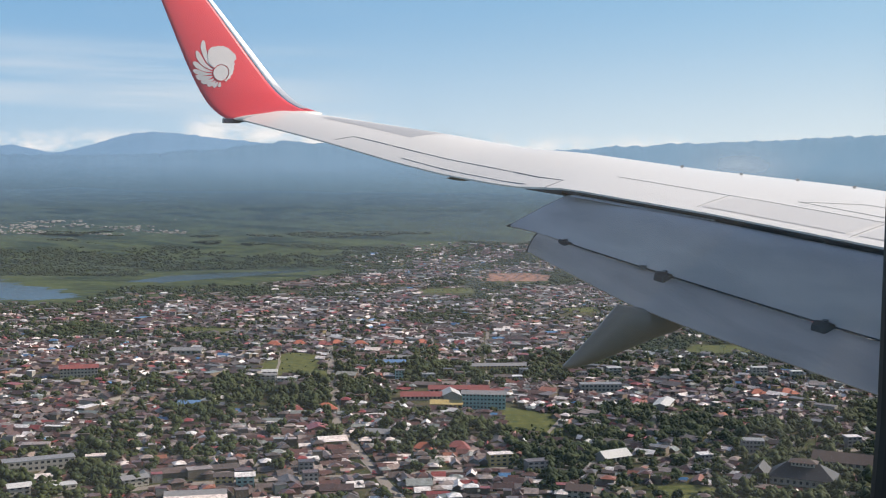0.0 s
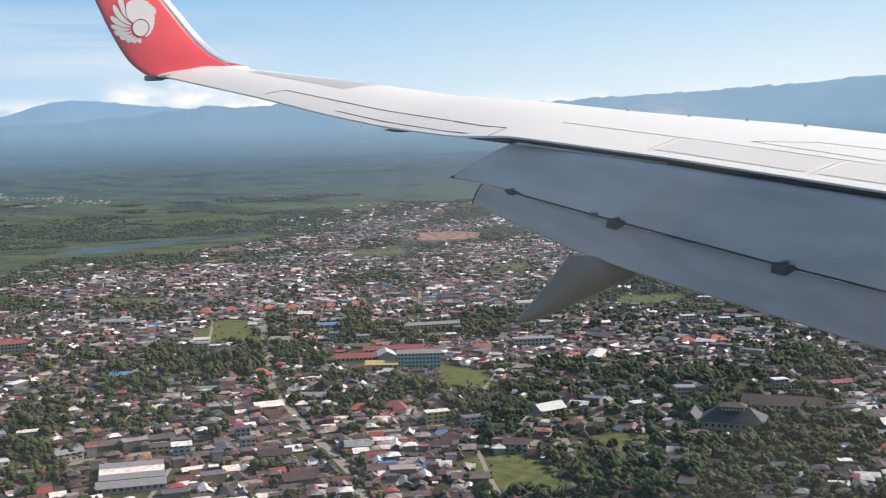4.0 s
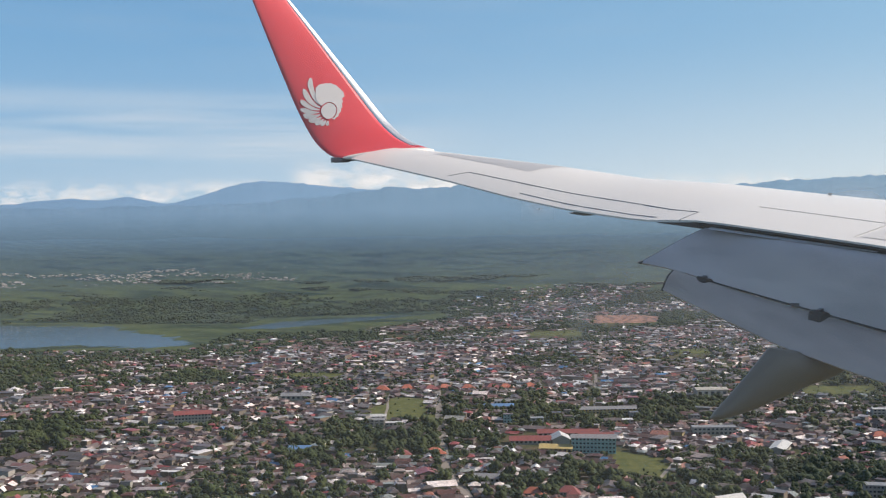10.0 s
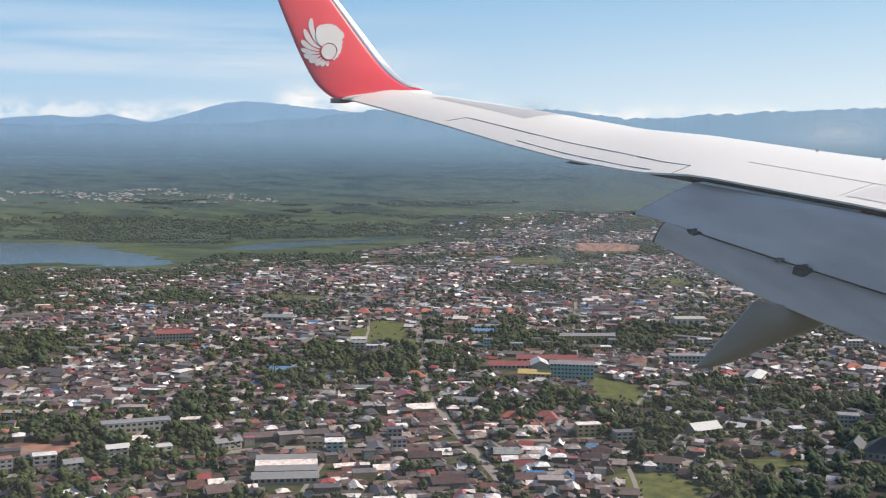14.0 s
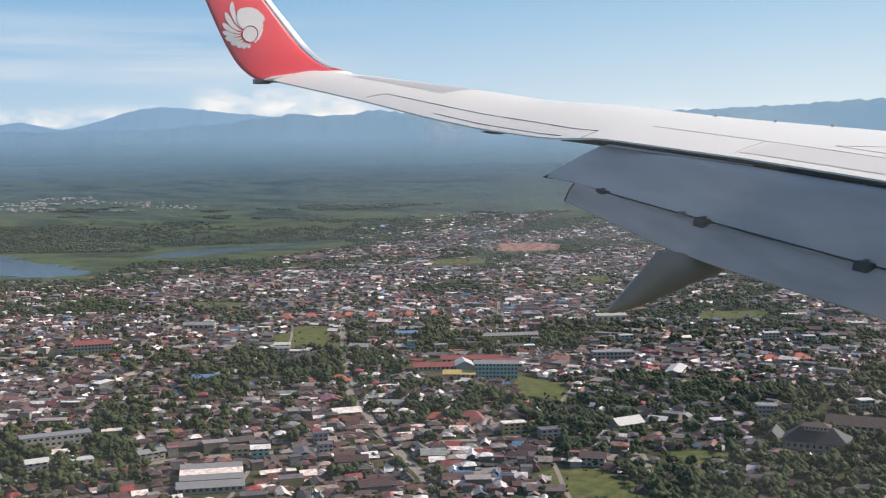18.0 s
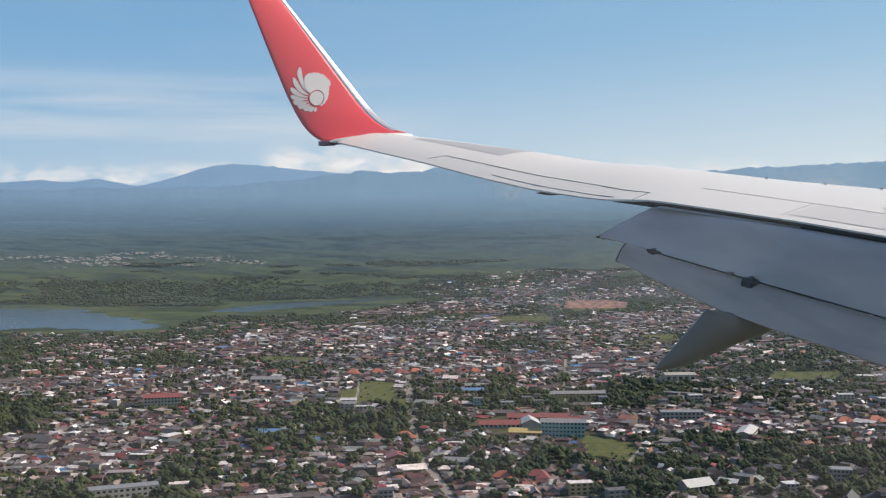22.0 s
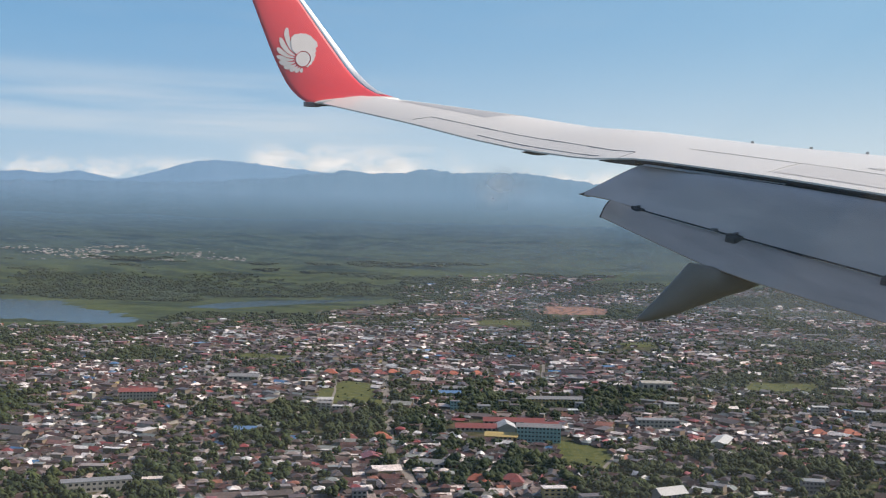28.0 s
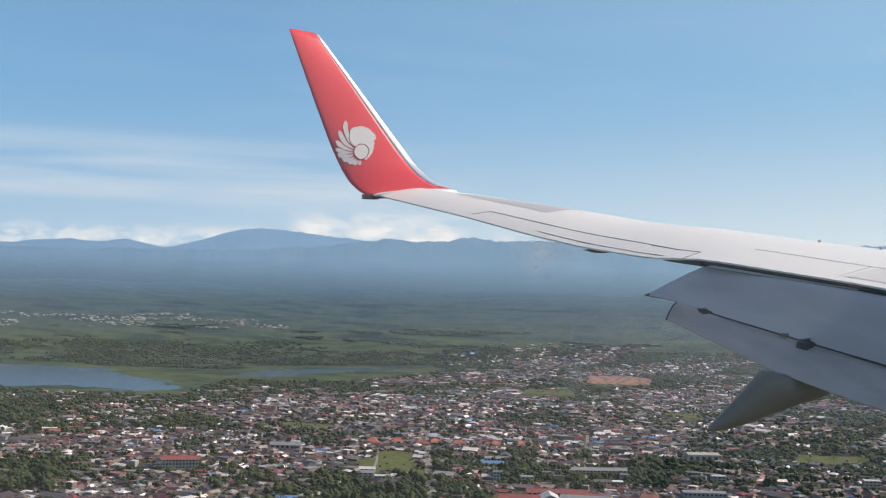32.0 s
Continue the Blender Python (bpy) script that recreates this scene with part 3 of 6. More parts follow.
def road_strip(points, width):
    v, f = [], []
    pts = []
    for (x0, y0), (x1, y1) in zip(points, points[1:]):
        k = max(1, int(math.hypot(x1 - x0, y1 - y0) / 15))
        pts += [(x0 + (x1 - x0) * i / k, y0 + (y1 - y0) * i / k) for i in range(k)]
    pts.append(points[-1])
    for i, (x, y) in enumerate(pts):
        (xa, ya), (xb, yb) = pts[max(0, i - 1)], pts[min(len(pts) - 1, i + 1)]
        d = Vector((xb - xa, yb - ya)).normalized()
        o = 2.0 * noise.noise(Vector((x * 0.02, y * 0.02, 1)))
        for s in (-0.5, 0.5):
            v.append((x - d.y * (s * width + o), y + d.x * (s * width + o), 0.22))
    v += [(x, y, 0.0) for x, y, _ in v]
    n = 2 * len(pts)
    for i in range(len(pts) - 1):
        a = 2 * i
        f += [(a, a + 1, a + 3, a + 2), (a, a + 2, a + 2 + n, a + n), (a + 1, a + 1 + n, a + 3 + n, a + 3)]
    return pts, tagged(new("road", mesh_of("road", v, f, M_ROAD)), "dusty grey town road between rows of houses", "road", kind="structure")


ROAD_POINTS = [(p, w) for pts, w in ROADS for p in road_strip(pts, w)[0]]


# ---- drifting smoke far out on the plain ----


def smoke(az, dist, up, width, height, lean, most, label):
    v, f = [], []
    n = 12
    for j in range(n + 1):
        for i in range(n + 1):
            x, z = (i / n - 0.5) * width + lean * (j / n) ** 2, j / n * height
            v.append((x, width * 0.008 * (math.sin(i * 0.7) + math.cos(j * 0.6)), z))
    for j in range(n):
        for i in range(n):
            a_ = j * (n + 1) + i
            f.append((a_, a_ + 1, a_ + n + 2, a_ + n + 1))
    g = radians(az)
    ob = new("smoke", mesh_of("smoke", v, f, smoke_mat("thin_smoke", 4.0 / width, most), True))
    ob.matrix_basis = pose(dist * math.sin(g), dist * math.cos(g), up, 0, 0, -az)
    ob.visible_shadow = False
    return tagged(ob, label, "smoke", kind="stuff")


smoke(-0.6, 3900.0, 225.0, 270.0, 190.0, 25.0, 0.75, "thin white smoke rising from a field fire")
smoke(-0.9, 3880.0, 225.0, 110.0, 85.0, 6.0, 0.4, "dense white smoke over a field fire")
smoke(0.2, 4050.0, 230.0, 620.0, 200.0, 40.0, 0.16, "pale drifting smoke before the hills")
smoke(13.6, 4200.0, 180.0, 560.0, 220.0, 60.0, 0.7, "hazy white smoke before the hills")
smoke(1.6, 1960.0, 0.0, 60.0, 110.0, -24.0, 0.22, "thin grey smoke from a fire between houses")

# translucent sheets imitate thin haze over the plain, gone a little above eye height


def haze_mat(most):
    m, t, b = node_mat("haze_sheet")
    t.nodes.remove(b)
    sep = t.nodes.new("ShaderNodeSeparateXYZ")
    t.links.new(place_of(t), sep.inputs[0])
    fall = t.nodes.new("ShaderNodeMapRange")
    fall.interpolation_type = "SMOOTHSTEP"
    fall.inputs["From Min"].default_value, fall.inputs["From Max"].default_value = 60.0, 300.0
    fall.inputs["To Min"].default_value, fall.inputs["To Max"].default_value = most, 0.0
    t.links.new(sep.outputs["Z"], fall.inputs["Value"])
    # made thicker to the right to imitate brighter haze towards the sun
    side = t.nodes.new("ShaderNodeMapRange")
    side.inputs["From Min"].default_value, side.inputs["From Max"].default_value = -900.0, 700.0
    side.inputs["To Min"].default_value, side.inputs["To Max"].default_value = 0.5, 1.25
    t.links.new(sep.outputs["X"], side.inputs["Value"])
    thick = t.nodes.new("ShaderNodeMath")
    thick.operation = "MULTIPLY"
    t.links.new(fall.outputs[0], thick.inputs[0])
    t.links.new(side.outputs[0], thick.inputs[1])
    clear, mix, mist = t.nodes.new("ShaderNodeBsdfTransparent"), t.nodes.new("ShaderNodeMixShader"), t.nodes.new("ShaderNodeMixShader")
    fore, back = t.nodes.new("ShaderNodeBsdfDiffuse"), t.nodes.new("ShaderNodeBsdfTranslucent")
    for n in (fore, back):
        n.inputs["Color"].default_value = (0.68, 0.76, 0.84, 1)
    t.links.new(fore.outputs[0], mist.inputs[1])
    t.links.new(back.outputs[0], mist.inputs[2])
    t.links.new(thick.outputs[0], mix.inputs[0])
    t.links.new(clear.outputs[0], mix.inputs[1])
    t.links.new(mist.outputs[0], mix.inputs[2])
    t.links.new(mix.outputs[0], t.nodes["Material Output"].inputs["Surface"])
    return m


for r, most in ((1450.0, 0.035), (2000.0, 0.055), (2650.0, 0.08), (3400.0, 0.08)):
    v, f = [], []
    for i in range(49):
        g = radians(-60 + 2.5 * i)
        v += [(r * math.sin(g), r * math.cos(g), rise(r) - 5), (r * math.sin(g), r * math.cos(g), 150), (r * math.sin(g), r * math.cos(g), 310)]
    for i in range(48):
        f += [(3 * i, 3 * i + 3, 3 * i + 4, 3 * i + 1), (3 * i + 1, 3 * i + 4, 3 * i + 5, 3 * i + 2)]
    ob = tagged(new("haze", mesh_of("haze", v, f, haze_mat(most), True)), "translucent sheet imitating thin pale blue haze over the plain", "haze", kind="stuff")
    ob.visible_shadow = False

# ---- the wing ----
# span: metres out from the eye towards the tip; ahead: metres towards the nose; up: metres over the eye


def AP(span, ahead, up):
    return Vector((-0.5 * span + 0.8660254 * ahead, 0.8660254 * span + 0.5 * ahead, H + up))


T_SPAN, T_UP = [2.5, 6, 7, 8.5, 10.22, 11.0, 12, 12.87, 14.09, 16.2], [-1.12, -0.55, -0.40, -0.175, 0.05, 0.065, 0.195, 0.355, 0.615, 1.02]
C_SPAN, C_UP = [2.5, 7, 8.6, 10.1, 11.5, 12.35, 13.6, 15.2, 16.2], [-0.68, -0.13, 0.11, 0.28, 0.48, 0.56, 0.78, 1.03, 1.165]


def te_ahead(s):
    return 10.46 - 0.28 * s


def chord(s):
    return 7.15 + (16 - s) * 0.55 - te_ahead(s)


def te_up(s):
    return float(np.interp(s, T_SPAN, T_UP))


def wing_top(s, u, lift=0.0):
    """A point of the upper skin: u runs from the trailing edge (0) to the leading edge (1)."""
    a, b, c = te_up(s), float(np.interp(s, C_SPAN, C_UP)), chord(s)
    z = a + (b - a) * (1 - (1 - min(u, 0.6) / 0.6) ** 1.7)
    if u > 0.6:
        z -= 0.075 * c * ((u - 0.6) / 0.4) ** 2
    return AP(s, te_ahead(s) + u * c, z + lift)


def wing_low(s, u):
    p = wing_top(s, u)
    c = chord(s)
    p.z -= 0.018 + 0.105 * c * (4 * u * (1 - u)) ** 1.15
    return p


wing = thing("aircraft_wing", "white swept airliner wing with lowered grey flaps and red upturned tip", "aircraft wing", AP(9, 9, 0))
inv = wing.matrix_basis.inverted()


def wpart(name, verts, faces, material, label="", smooth=False, parent=None):
    me = mesh_of(name, [inv @ Vector(v) for v in verts], faces, material, smooth)
    if smooth and not name.startswith("winglet"):
        me.set_sharp_from_angle(angle=radians(38))
    return put(name, me, parent or wing, label)


US = [0, 0.03, 0.08, 0.15, 0.24, 0.34, 0.45, 0.56, 0.67, 0.78, 0.88, 0.95, 0.985]
rings = []
for s in np.linspace(2.5, 16.0, 46):
    rings.append([wing_top(s, u) for u in US] + [wing_low(s, u) + Vector((0, 0, -0.01 * (u > 0.9))) for u in US[::-1]])
v, f = loft(rings)
wpart("wing_skin", v, f, M_WING, "white painted wing skin", True)


SKIN_S = list(np.linspace(2.5, 16.0, 46))


def skin_at(s, u, lift=0.0):
    """A point on the faceted upper skin itself."""
    i = max(0, min(44, int((s - 2.5) / 0.3)))
    j = max(0, min(len(US) - 2, next((k for k in range(len(US) - 1) if u <= US[k + 1]), len(US) - 2)))
    p, q = (s - SKIN_S[i]) / 0.3, (u - US[j]) / (US[j + 1] - US[j])
    a, b = rings[i][j].lerp(rings[i][j + 1], q), rings[i + 1][j].lerp(rings[i + 1][j + 1], q)
    return a.lerp(b, p) + Vector((0, 0, lift))


def on_skin(points, width, lift=0.003, depth=0.004):
    """A narrow strip along the skin through (span, u) points."""
    out = []
    for (s0, u0), (s1, u1) in zip(points, points[1:]):
        k = max(1, int(abs(s1 - s0) / 0.3) + int(abs(u1 - u0) / 0.05))
        out += [(s0 + (s1 - s0) * i / k, u0 + (u1 - u0) * i / k) for i in range(k)]
    out.append(points[-1])
    ps = [skin_at(s, u, lift) for s, u in out]
    rr = []
    for i, p in enumerate(ps):
        d = (ps[min(i + 1, len(ps) - 1)] - ps[max(i - 1, 0)]).normalized()
        n = Vector((0, 0, 1))
        side = d.cross(n).normalized() * width / 2
        up = Vector((0, 0, depth))
        rr.append([p - side, p + side, p + side + up * -3, p - side + up * -3])
    return loft(rr)


SEAMS = [([(14.0, 0.172), (13.35, 0.17)], 0.03), ([(13.32, 0.17), (12.75, 0.168)], 0.03), ([(12.72, 0.168), (12.1, 0.16)], 0.03), ([(12.07, 0.16), (11.35, 0.14)], 0.03), ([(11.32, 0.14), (10.54, 0.108)], 0.03),
         ([(14.0, 0.172), (14.12, 0.06)], 0.025), ([(12.88, 0.055), (11.9, 0.042)], 0.018), ([(11.88, 0.042), (10.85, 0.03)], 0.018), ([(10.54, 0.108), (10.5, 0.0)], 0.03),
         ([(10.16, 0.235), (8.77, 0.2)], 0.016), ([(8.77, 0.2), (8.72, 0.04)], 0.016), ([(8.77, 0.2), (7.0, 0.19), (5.6, 0.18)], 0.016), ([(8.18, 0.25), (7.0, 0.23), (5.6, 0.22)], 0.014), ([(8.18, 0.25), (7.75, 0.34), (6.6, 0.36)], 0.012), ([(7.2, 0.19), (7.15, 0.03)], 0.016)]
for pts, wdt in SEAMS:
    v, f = on_skin(pts, wdt * (0.5 if wdt > 0.016 else 0.62))
    wpart("panel_seam", v, f, M_SEAM if wdt > 0.016 else M_JOINT)

# the cabin's outer skin, to which the wing is fixed
rr = []
for a_ in np.linspace(4.0, 14.0, 21):
    ring = []
    for g in np.linspace(radians(-65), radians(58), 15):
        ring.append(AP(0.66 + 1.88 * math.cos(g), a_, -0.35 + 1.88 * math.sin(g)))
    for g in np.linspace(radians(58), radians(-65), 15):
        ring.append(AP(0.66 + 1.80 * math.cos(g), a_, -0.35 + 1.80 * math.sin(g)))
    rr.append(ring)
v, f = loft(rr)
tagged(new("wall_fuselage", mesh_of("wall_fuselage", v, f, M_WING, True)), "white painted curved cabin skin at the wing's root", "fuselage", kind="structure")

# greyer spoiler panels inboard
for s0, s1 in ((8.68, 7.24), (7.12, 5.7), (5.6, 4.2)):
    v, f = [], []
    for i in range(9):
        for j in range(6):
            v.append(skin_at(s0 + (s1 - s0) * i / 8, 0.045 + 0.14 * j / 5, 0.004))
    for i in range(8):
        for j in range(5):
            f.append((6 * i + j, 6 * i + j + 1, 6 * i + j + 7, 6 * i + j + 6))
    wpart("spoiler_panel", v, f, M_SPOILER, "pale grey spoiler panel", True)

# a darker grey patch on the outer skin
v, f = [], []
for i in range(13):
    k = i / 12
    s = 15.15 - 1.75 * k
    for j in range(7):
        q = j / 6
        v.append(skin_at(s, 0.45 - 0.10 * k + q * (0.10 + 0.22 * k), 0.0022))
for i in range(12):
    for j in range(6):
        f.append((7 * i + j, 7 * i + j + 1, 7 * i + j + 8, 7 * i + j + 7))
wpart("grey_panel", v, f, M_PATCH, "matt grey patch on the skin", True)
for s, u in ((10.25, 0.62), (9.55, 0.6), (9.0, 0.62), (8.4, 0.6)):
    p = skin_at(s, u)
    bv, bf = box(p.x, p.y, p.z + 0.012, 0.035, 0.012, 0.03)
    wpart("vortex_fin", bv, bf, M_PATCH)

# aileron actuator fairing below the trailing edge
rings = []
for k in np.linspace(-0.07, 0.4, 9):
    w = max(0.004, 0.032 * (1 - (2 * (k + 0.07) / 0.47 - 1) ** 2))
    c = AP(11.9, te_ahead(11.9) + k, te_up(11.9) - 0.03)
    rings.append([c + Vector((0, 0, w * math.sin(g))) + (AP(1, 0, 0) - AP(0, 0, 0)) * w * math.cos(g) for g in np.linspace(0, 2 * math.pi, 9)[:-1]])
v, f = loft(rings)
wpart("aileron_fairing", v, f, M_SEAM, "small dark aileron fairing", True)

# flaps
HS, HU = [2.5, 6.51, 7.1, 8.74, 9.95, 10.36], [-2.06, -1.23, -1.12, -0.78, -0.52, -0.40]
ES, EU = [2.5, 6.1, 8.07, 8.8, 10.1], [-2.4, -1.61, -1.22, -1.05, -0.62]


def hinge(s):
    a = 10.2 - 0.28 * s
    z = float(np.interp(s, HS, HU))
    if s > 9.95:
        k = (s - 9.95) / 0.4
        a, z = 7.41 + (6.95 - 7.41) * k, -0.52 + 0.14 * k
    return a, z


def flap_rings(spans):
    out = []
    for s in spans:
        ta, tz = te_ahead(s), te_up(s)
        sb = s + 0.36 * max(0.0, (s - 9.9) / 0.34)
        k = max(0.0, (s - 9.9) / 0.34)
        ha, hz = 10.2 - 0.28 * s, float(np.interp(s, HS, HU))
        ha, hz = ha + (7.10 - ha) * k, hz + (-0.37 - hz) * k
        pts = [(ta + 0.34, tz - 0.27), (ta + 0.27, tz - 0.17), (ta + 0.17, tz - 0.10), (ta + 0.06, tz - 0.078)]
        a0, z0 = pts[-1]
        for k in (0.06, 0.14, 0.24, 0.36, 0.5, 0.65, 0.8, 0.93, 1.0):
            belly = math.sin(math.pi * k ** 0.62) * (1 - 0.35 * k) * (1 if s < 9.4 else max(0.1, 1 - (s - 9.4) / 0.6))
            pts.append((a0 + (ha - a0) * k - 0.12 * belly, z0 + (hz - z0) * k + 0.075 * belly))
        low = [(ha + 0.02, hz - 0.015)] + [(a0 + (ha - a0) * k, z0 + (hz - z0) * k - 0.10 * math.sin(math.pi * k)) for k in (0.75, 0.5, 0.25)] + [(ta + 0.2, tz - 0.33)]
        out.append([AP(s + (sb - s) * max(0.0, min(1.0, (a0 - p[0]) / max(0.05, a0 - ha))), *p) for p in pts + low])
    return out


ends = flap_rings(list(np.linspace(2.6, 9.9, 26)) + [10.0, 10.1, 10.18, 10.24])
v, f = loft(ends, caps=False)
flap = wpart("main_flap", v, f, M_FLAP, "lowered grey main flap", True)
n = len(ends[-1])
rib = [p + (AP(0.012, 0, 0) - AP(0, 0, 0)) for p in ends[-1]]
wpart("flap_end_plate", ends[-1] + rib, [tuple(range(n, 2 * n))] + [(i, (i + 1) % n, (i + 1) % n + n, i + n) for i in range(n)], M_SEAM, "dark flap end plate", False, flap)
rings = []
for s in list(np.linspace(2.6, 9.4, 22)) + [9.7, 9.95, 10.1]:
    ha, hz = 10.2 - 0.28 * s, float(np.interp(s, HS, HU))
    if s > 9.9:
        k = (s - 9.9) / 0.2
        ha, hz = ha + (7.17 - ha) * k, hz + (-0.41 - hz) * k
    ea, ez = 7.03 + (10.1 - s) * 0.215, float(np.interp(s, ES, EU))
    pts = [(ha + 0.10, hz - 0.10), (ha + 0.05, hz - 0.035), (ha - 0.005, hz - 0.022)]
    for k in (0.25, 0.5, 0.75, 1.0):
        pts.append((ha + (ea - ha) * k, hz - 0.022 + (ez - hz + 0.022) * k + 0.035 * math.sin(math.pi * k)))
    low = [(ea + 0.01, ez - 0.012), (ha + (ea - ha) * 0.6, hz + (ez - hz) * 0.6 - 0.05), (ha + 0.04, hz - 0.13)]
    rings.append([AP(s, *p) for p in pts + low])
v, f = loft(rings, caps=False)
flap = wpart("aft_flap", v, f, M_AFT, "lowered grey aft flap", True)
n = len(rings[-1])
rib = [p + (AP(0.03, 0, 0) - AP(0, 0, 0)) for p in rings[-1]]
wpart("flap_end_plate", rings[-1] + rib, [tuple(range(n, 2 * n))] + [(i, (i + 1) % n, (i + 1) % n + n, i + n) for i in range(n)], M_DARK, "dark flap end plate", False, flap)

# near-black strip painted for the slot's shade, and light seal, between wing and flap
rings = []
for s in np.linspace(2.6, 10.3, 24):
    ta, tz = te_ahead(s), te_up(s)
    rings.append([AP(s, ta + 0.20, tz - 0.03), AP(s, ta + 0.005, tz - 0.022), AP(s, ta + 0.005, tz - 0.034), AP(s, ta + 0.30, tz - 0.15)])
v, f = loft(rings)
wpart("slot_lining", v, f, M_DARK, "near-black strip standing in for the shaded flap slot")
# dark solid wedge imitates the shaded gap farther out
rings = []
for s in np.linspace(10.28, 10.78, 6):
    ta, tz, hh = te_ahead(s), te_up(s), 0.008 + 0.05 * (10.78 - s) / 0.5
    rings.append([AP(s, ta + 0.004, tz - 0.022), AP(s, ta + 0.008, tz - 0.022 - hh), AP(s, ta + 0.16, tz - 0.04 - hh), AP(s, ta + 0.16, tz - 0.03)])
v, f = loft(rings)
wpart("aileron_gap", v, f, M_DARK, "dark solid wedge standing in for the shaded gap at the aileron's end")
rings = []
for s in np.linspace(8.42, 10.12, 9):
    ta, tz = te_ahead(s), te_up(s)
    thin = 0.35 + 0.65 * min(1.0, (s - 8.42) / 0.9)
    rings.append([AP(s, ta + 0.02, tz - 0.056), AP(s, ta - 0.018 * thin, tz - 0.059), AP(s, ta - 0.046 * thin, tz - 0.056 - 0.015 * thin), AP(s, ta - 0.022 * thin, tz - 0.058 - 0.02 * thin)])
v, f = loft(rings)
wpart("flap_seal", v, f, M_METAL, "white flap seal strip")
# gap strip along the hinge between the two flaps
rings = []
for s in np.linspace(2.6, 10.1, 22):
    ha, hz = hinge(min(s, 9.95)) if s <= 9.95 else (10.2 - 0.28 * s, float(np.interp(s, HS, HU)))
    rings.append([AP(s, ha + 0.004, hz + 0.001), AP(s, ha - 0.009, hz - 0.013), AP(s, ha + 0.02, hz - 0.024)])
v, f = loft(rings)
wpart("flap_gap", v, f, M_DARK, "dark gap between the flaps")
# end rib of the outer flap
v, f = loft([[AP(s, 7.16, -0.345), AP(s, 7.07, -0.37), AP(s, 7.2, -0.40)] for s in (10.57, 10.62)])
wpart("flap_end_rib", v, f, M_DARK)
for s, size in ((9.92, 0.95), (8.71, 0.92), (7.08, 1.05)):
    ha, hz = 10.2 - 0.28 * s, float(np.interp(s, HS, HU))
    rings = []
    for ds, sc in ((-0.066, 0.88), (-0.054, 1.0), (0.054, 1.0), (0.066, 0.88)):
        q_s = s + ds * size
        qa, qz = 10.2 - 0.28 * q_s, float(np.interp(q_s, HS, HU))
        c = [(0.0, 0.012), (-0.045, 0.016), (-0.088, -0.008), (-0.098, -0.06), (-0.088, -0.09), (0.0, -0.05)]
        rings.append([AP(q_s, qa + 1.3 * p * size * sc, qz + 1.4 * q * size * sc) for p, q in c])
    v, f = loft(rings)
    hb = wpart("flap_hinge", v, f, M_DARK, "black flap hinge bracket")
    v, f = loft([[AP(s + d, ha - 0.02, hz + 0.045 * size), AP(s + d, ha - 0.05, hz + 0.03 * size), AP(s + d, ha - 0.02, hz + 0.015 * size)] for d in (-0.03, 0.03)])
    wpart("hinge_pin", v, f, M_SEAM, "", False, hb)
for s in (8.97,):
    ha, hz = 10.2 - 0.28 * s, float(np.interp(s, HS, HU))
    c = AP(s, ha - 0.02, hz + 0.005)
    bv, bf = box(c.x, c.y, c.z, 0.07, 0.05, 0.03)
    wpart("stop_block", bv, bf, M_SEAM)
for s in (8.75, 7.35):
    ta, tz = te_ahead(s), te_up(s)
    a1, z1 = hinge(s)
    v, f = loft([[AP(s + d, ta + 0.05 - 0.02 * i, tz - 0.066 - 0.01 * i) for d in (-0.012, 0.012)] + [AP(s + d, ta + 0.05 - 0.02 * i, tz - 0.095 - 0.01 * i) for d in (0.012, -0.012)] for i in range(6)])
    wpart("flap_rail", v, f, M_PATCH, "pale flap rail end")

# drooped flap track fairing
rings = []
for a_, top_, low_, ww in ((6.45, -1.60, -1.61, 0.008), (6.52, -1.55, -1.625, 0.05), (6.68, -1.425, -1.61, 0.08), (6.9, -1.245, -1.565, 0.11), (7.12, -1.05, -1.50, 0.15), (7.3, -1.075, -1.45, 0.165), (7.46, -1.10, -1.40, 0.175), (7.7, -1.06, -1.35, 0.19), (8.1, -0.92, -1.22, 0.18), (8.6, -0.85, -1.05, 0.13)):
    c, hh = (top_ + low_) / 2, (top_ - low_) / 2
    rings.append([AP(8.62 + ww * math.cos(g), a_ - 0.10 * math.sin(g) * hh, c + hh * math.sin(g)) for g in np.linspace(0, 2 * math.pi, 17)[:-1]])
v, f = loft(rings)
wpart("flap_track_fairing", v, f, M_FAIRING, "beige pointed flap track fairing", True)

# winglet
W_TE = [(16.10, 5.93, 0.99), (16.28, 5.808, 1.021), (16.42, 5.686, 1.137), (16.52, 5.572, 1.316), (16.6, 5.422, 1.638), (16.68, 5.27, 2.041), (16.8, 4.996, 2.807), (16.9, 4.733, 3.553)]
W_LE = [(15.80, 7.16, 1.10), (16.0, 7.018, 1.177), (16.2, 6.90, 1.29), (16.34, 6.80, 1.42), (16.48, 6.673, 1.609), (16.62, 6.362, 2.043), (16.80, 5.82, 2.77), (16.98, 5.238, 3.535)]


def along(line, v_):
    """A point of the smooth curve through the line's points."""
    i = min(6, int(v_))
    k = v_ - i
    p0, p1, p2, p3 = (Vector(line[max(0, min(7, i + d))]) for d in (-1, 0, 1, 2))
    return 0.5 * (2 * p1 + (p2 - p0) * k + (2 * p0 - 5 * p1 + 4 * p2 - p3) * k ** 2 + (3 * p1 - p0 - 3 * p2 + p3) * k ** 3)


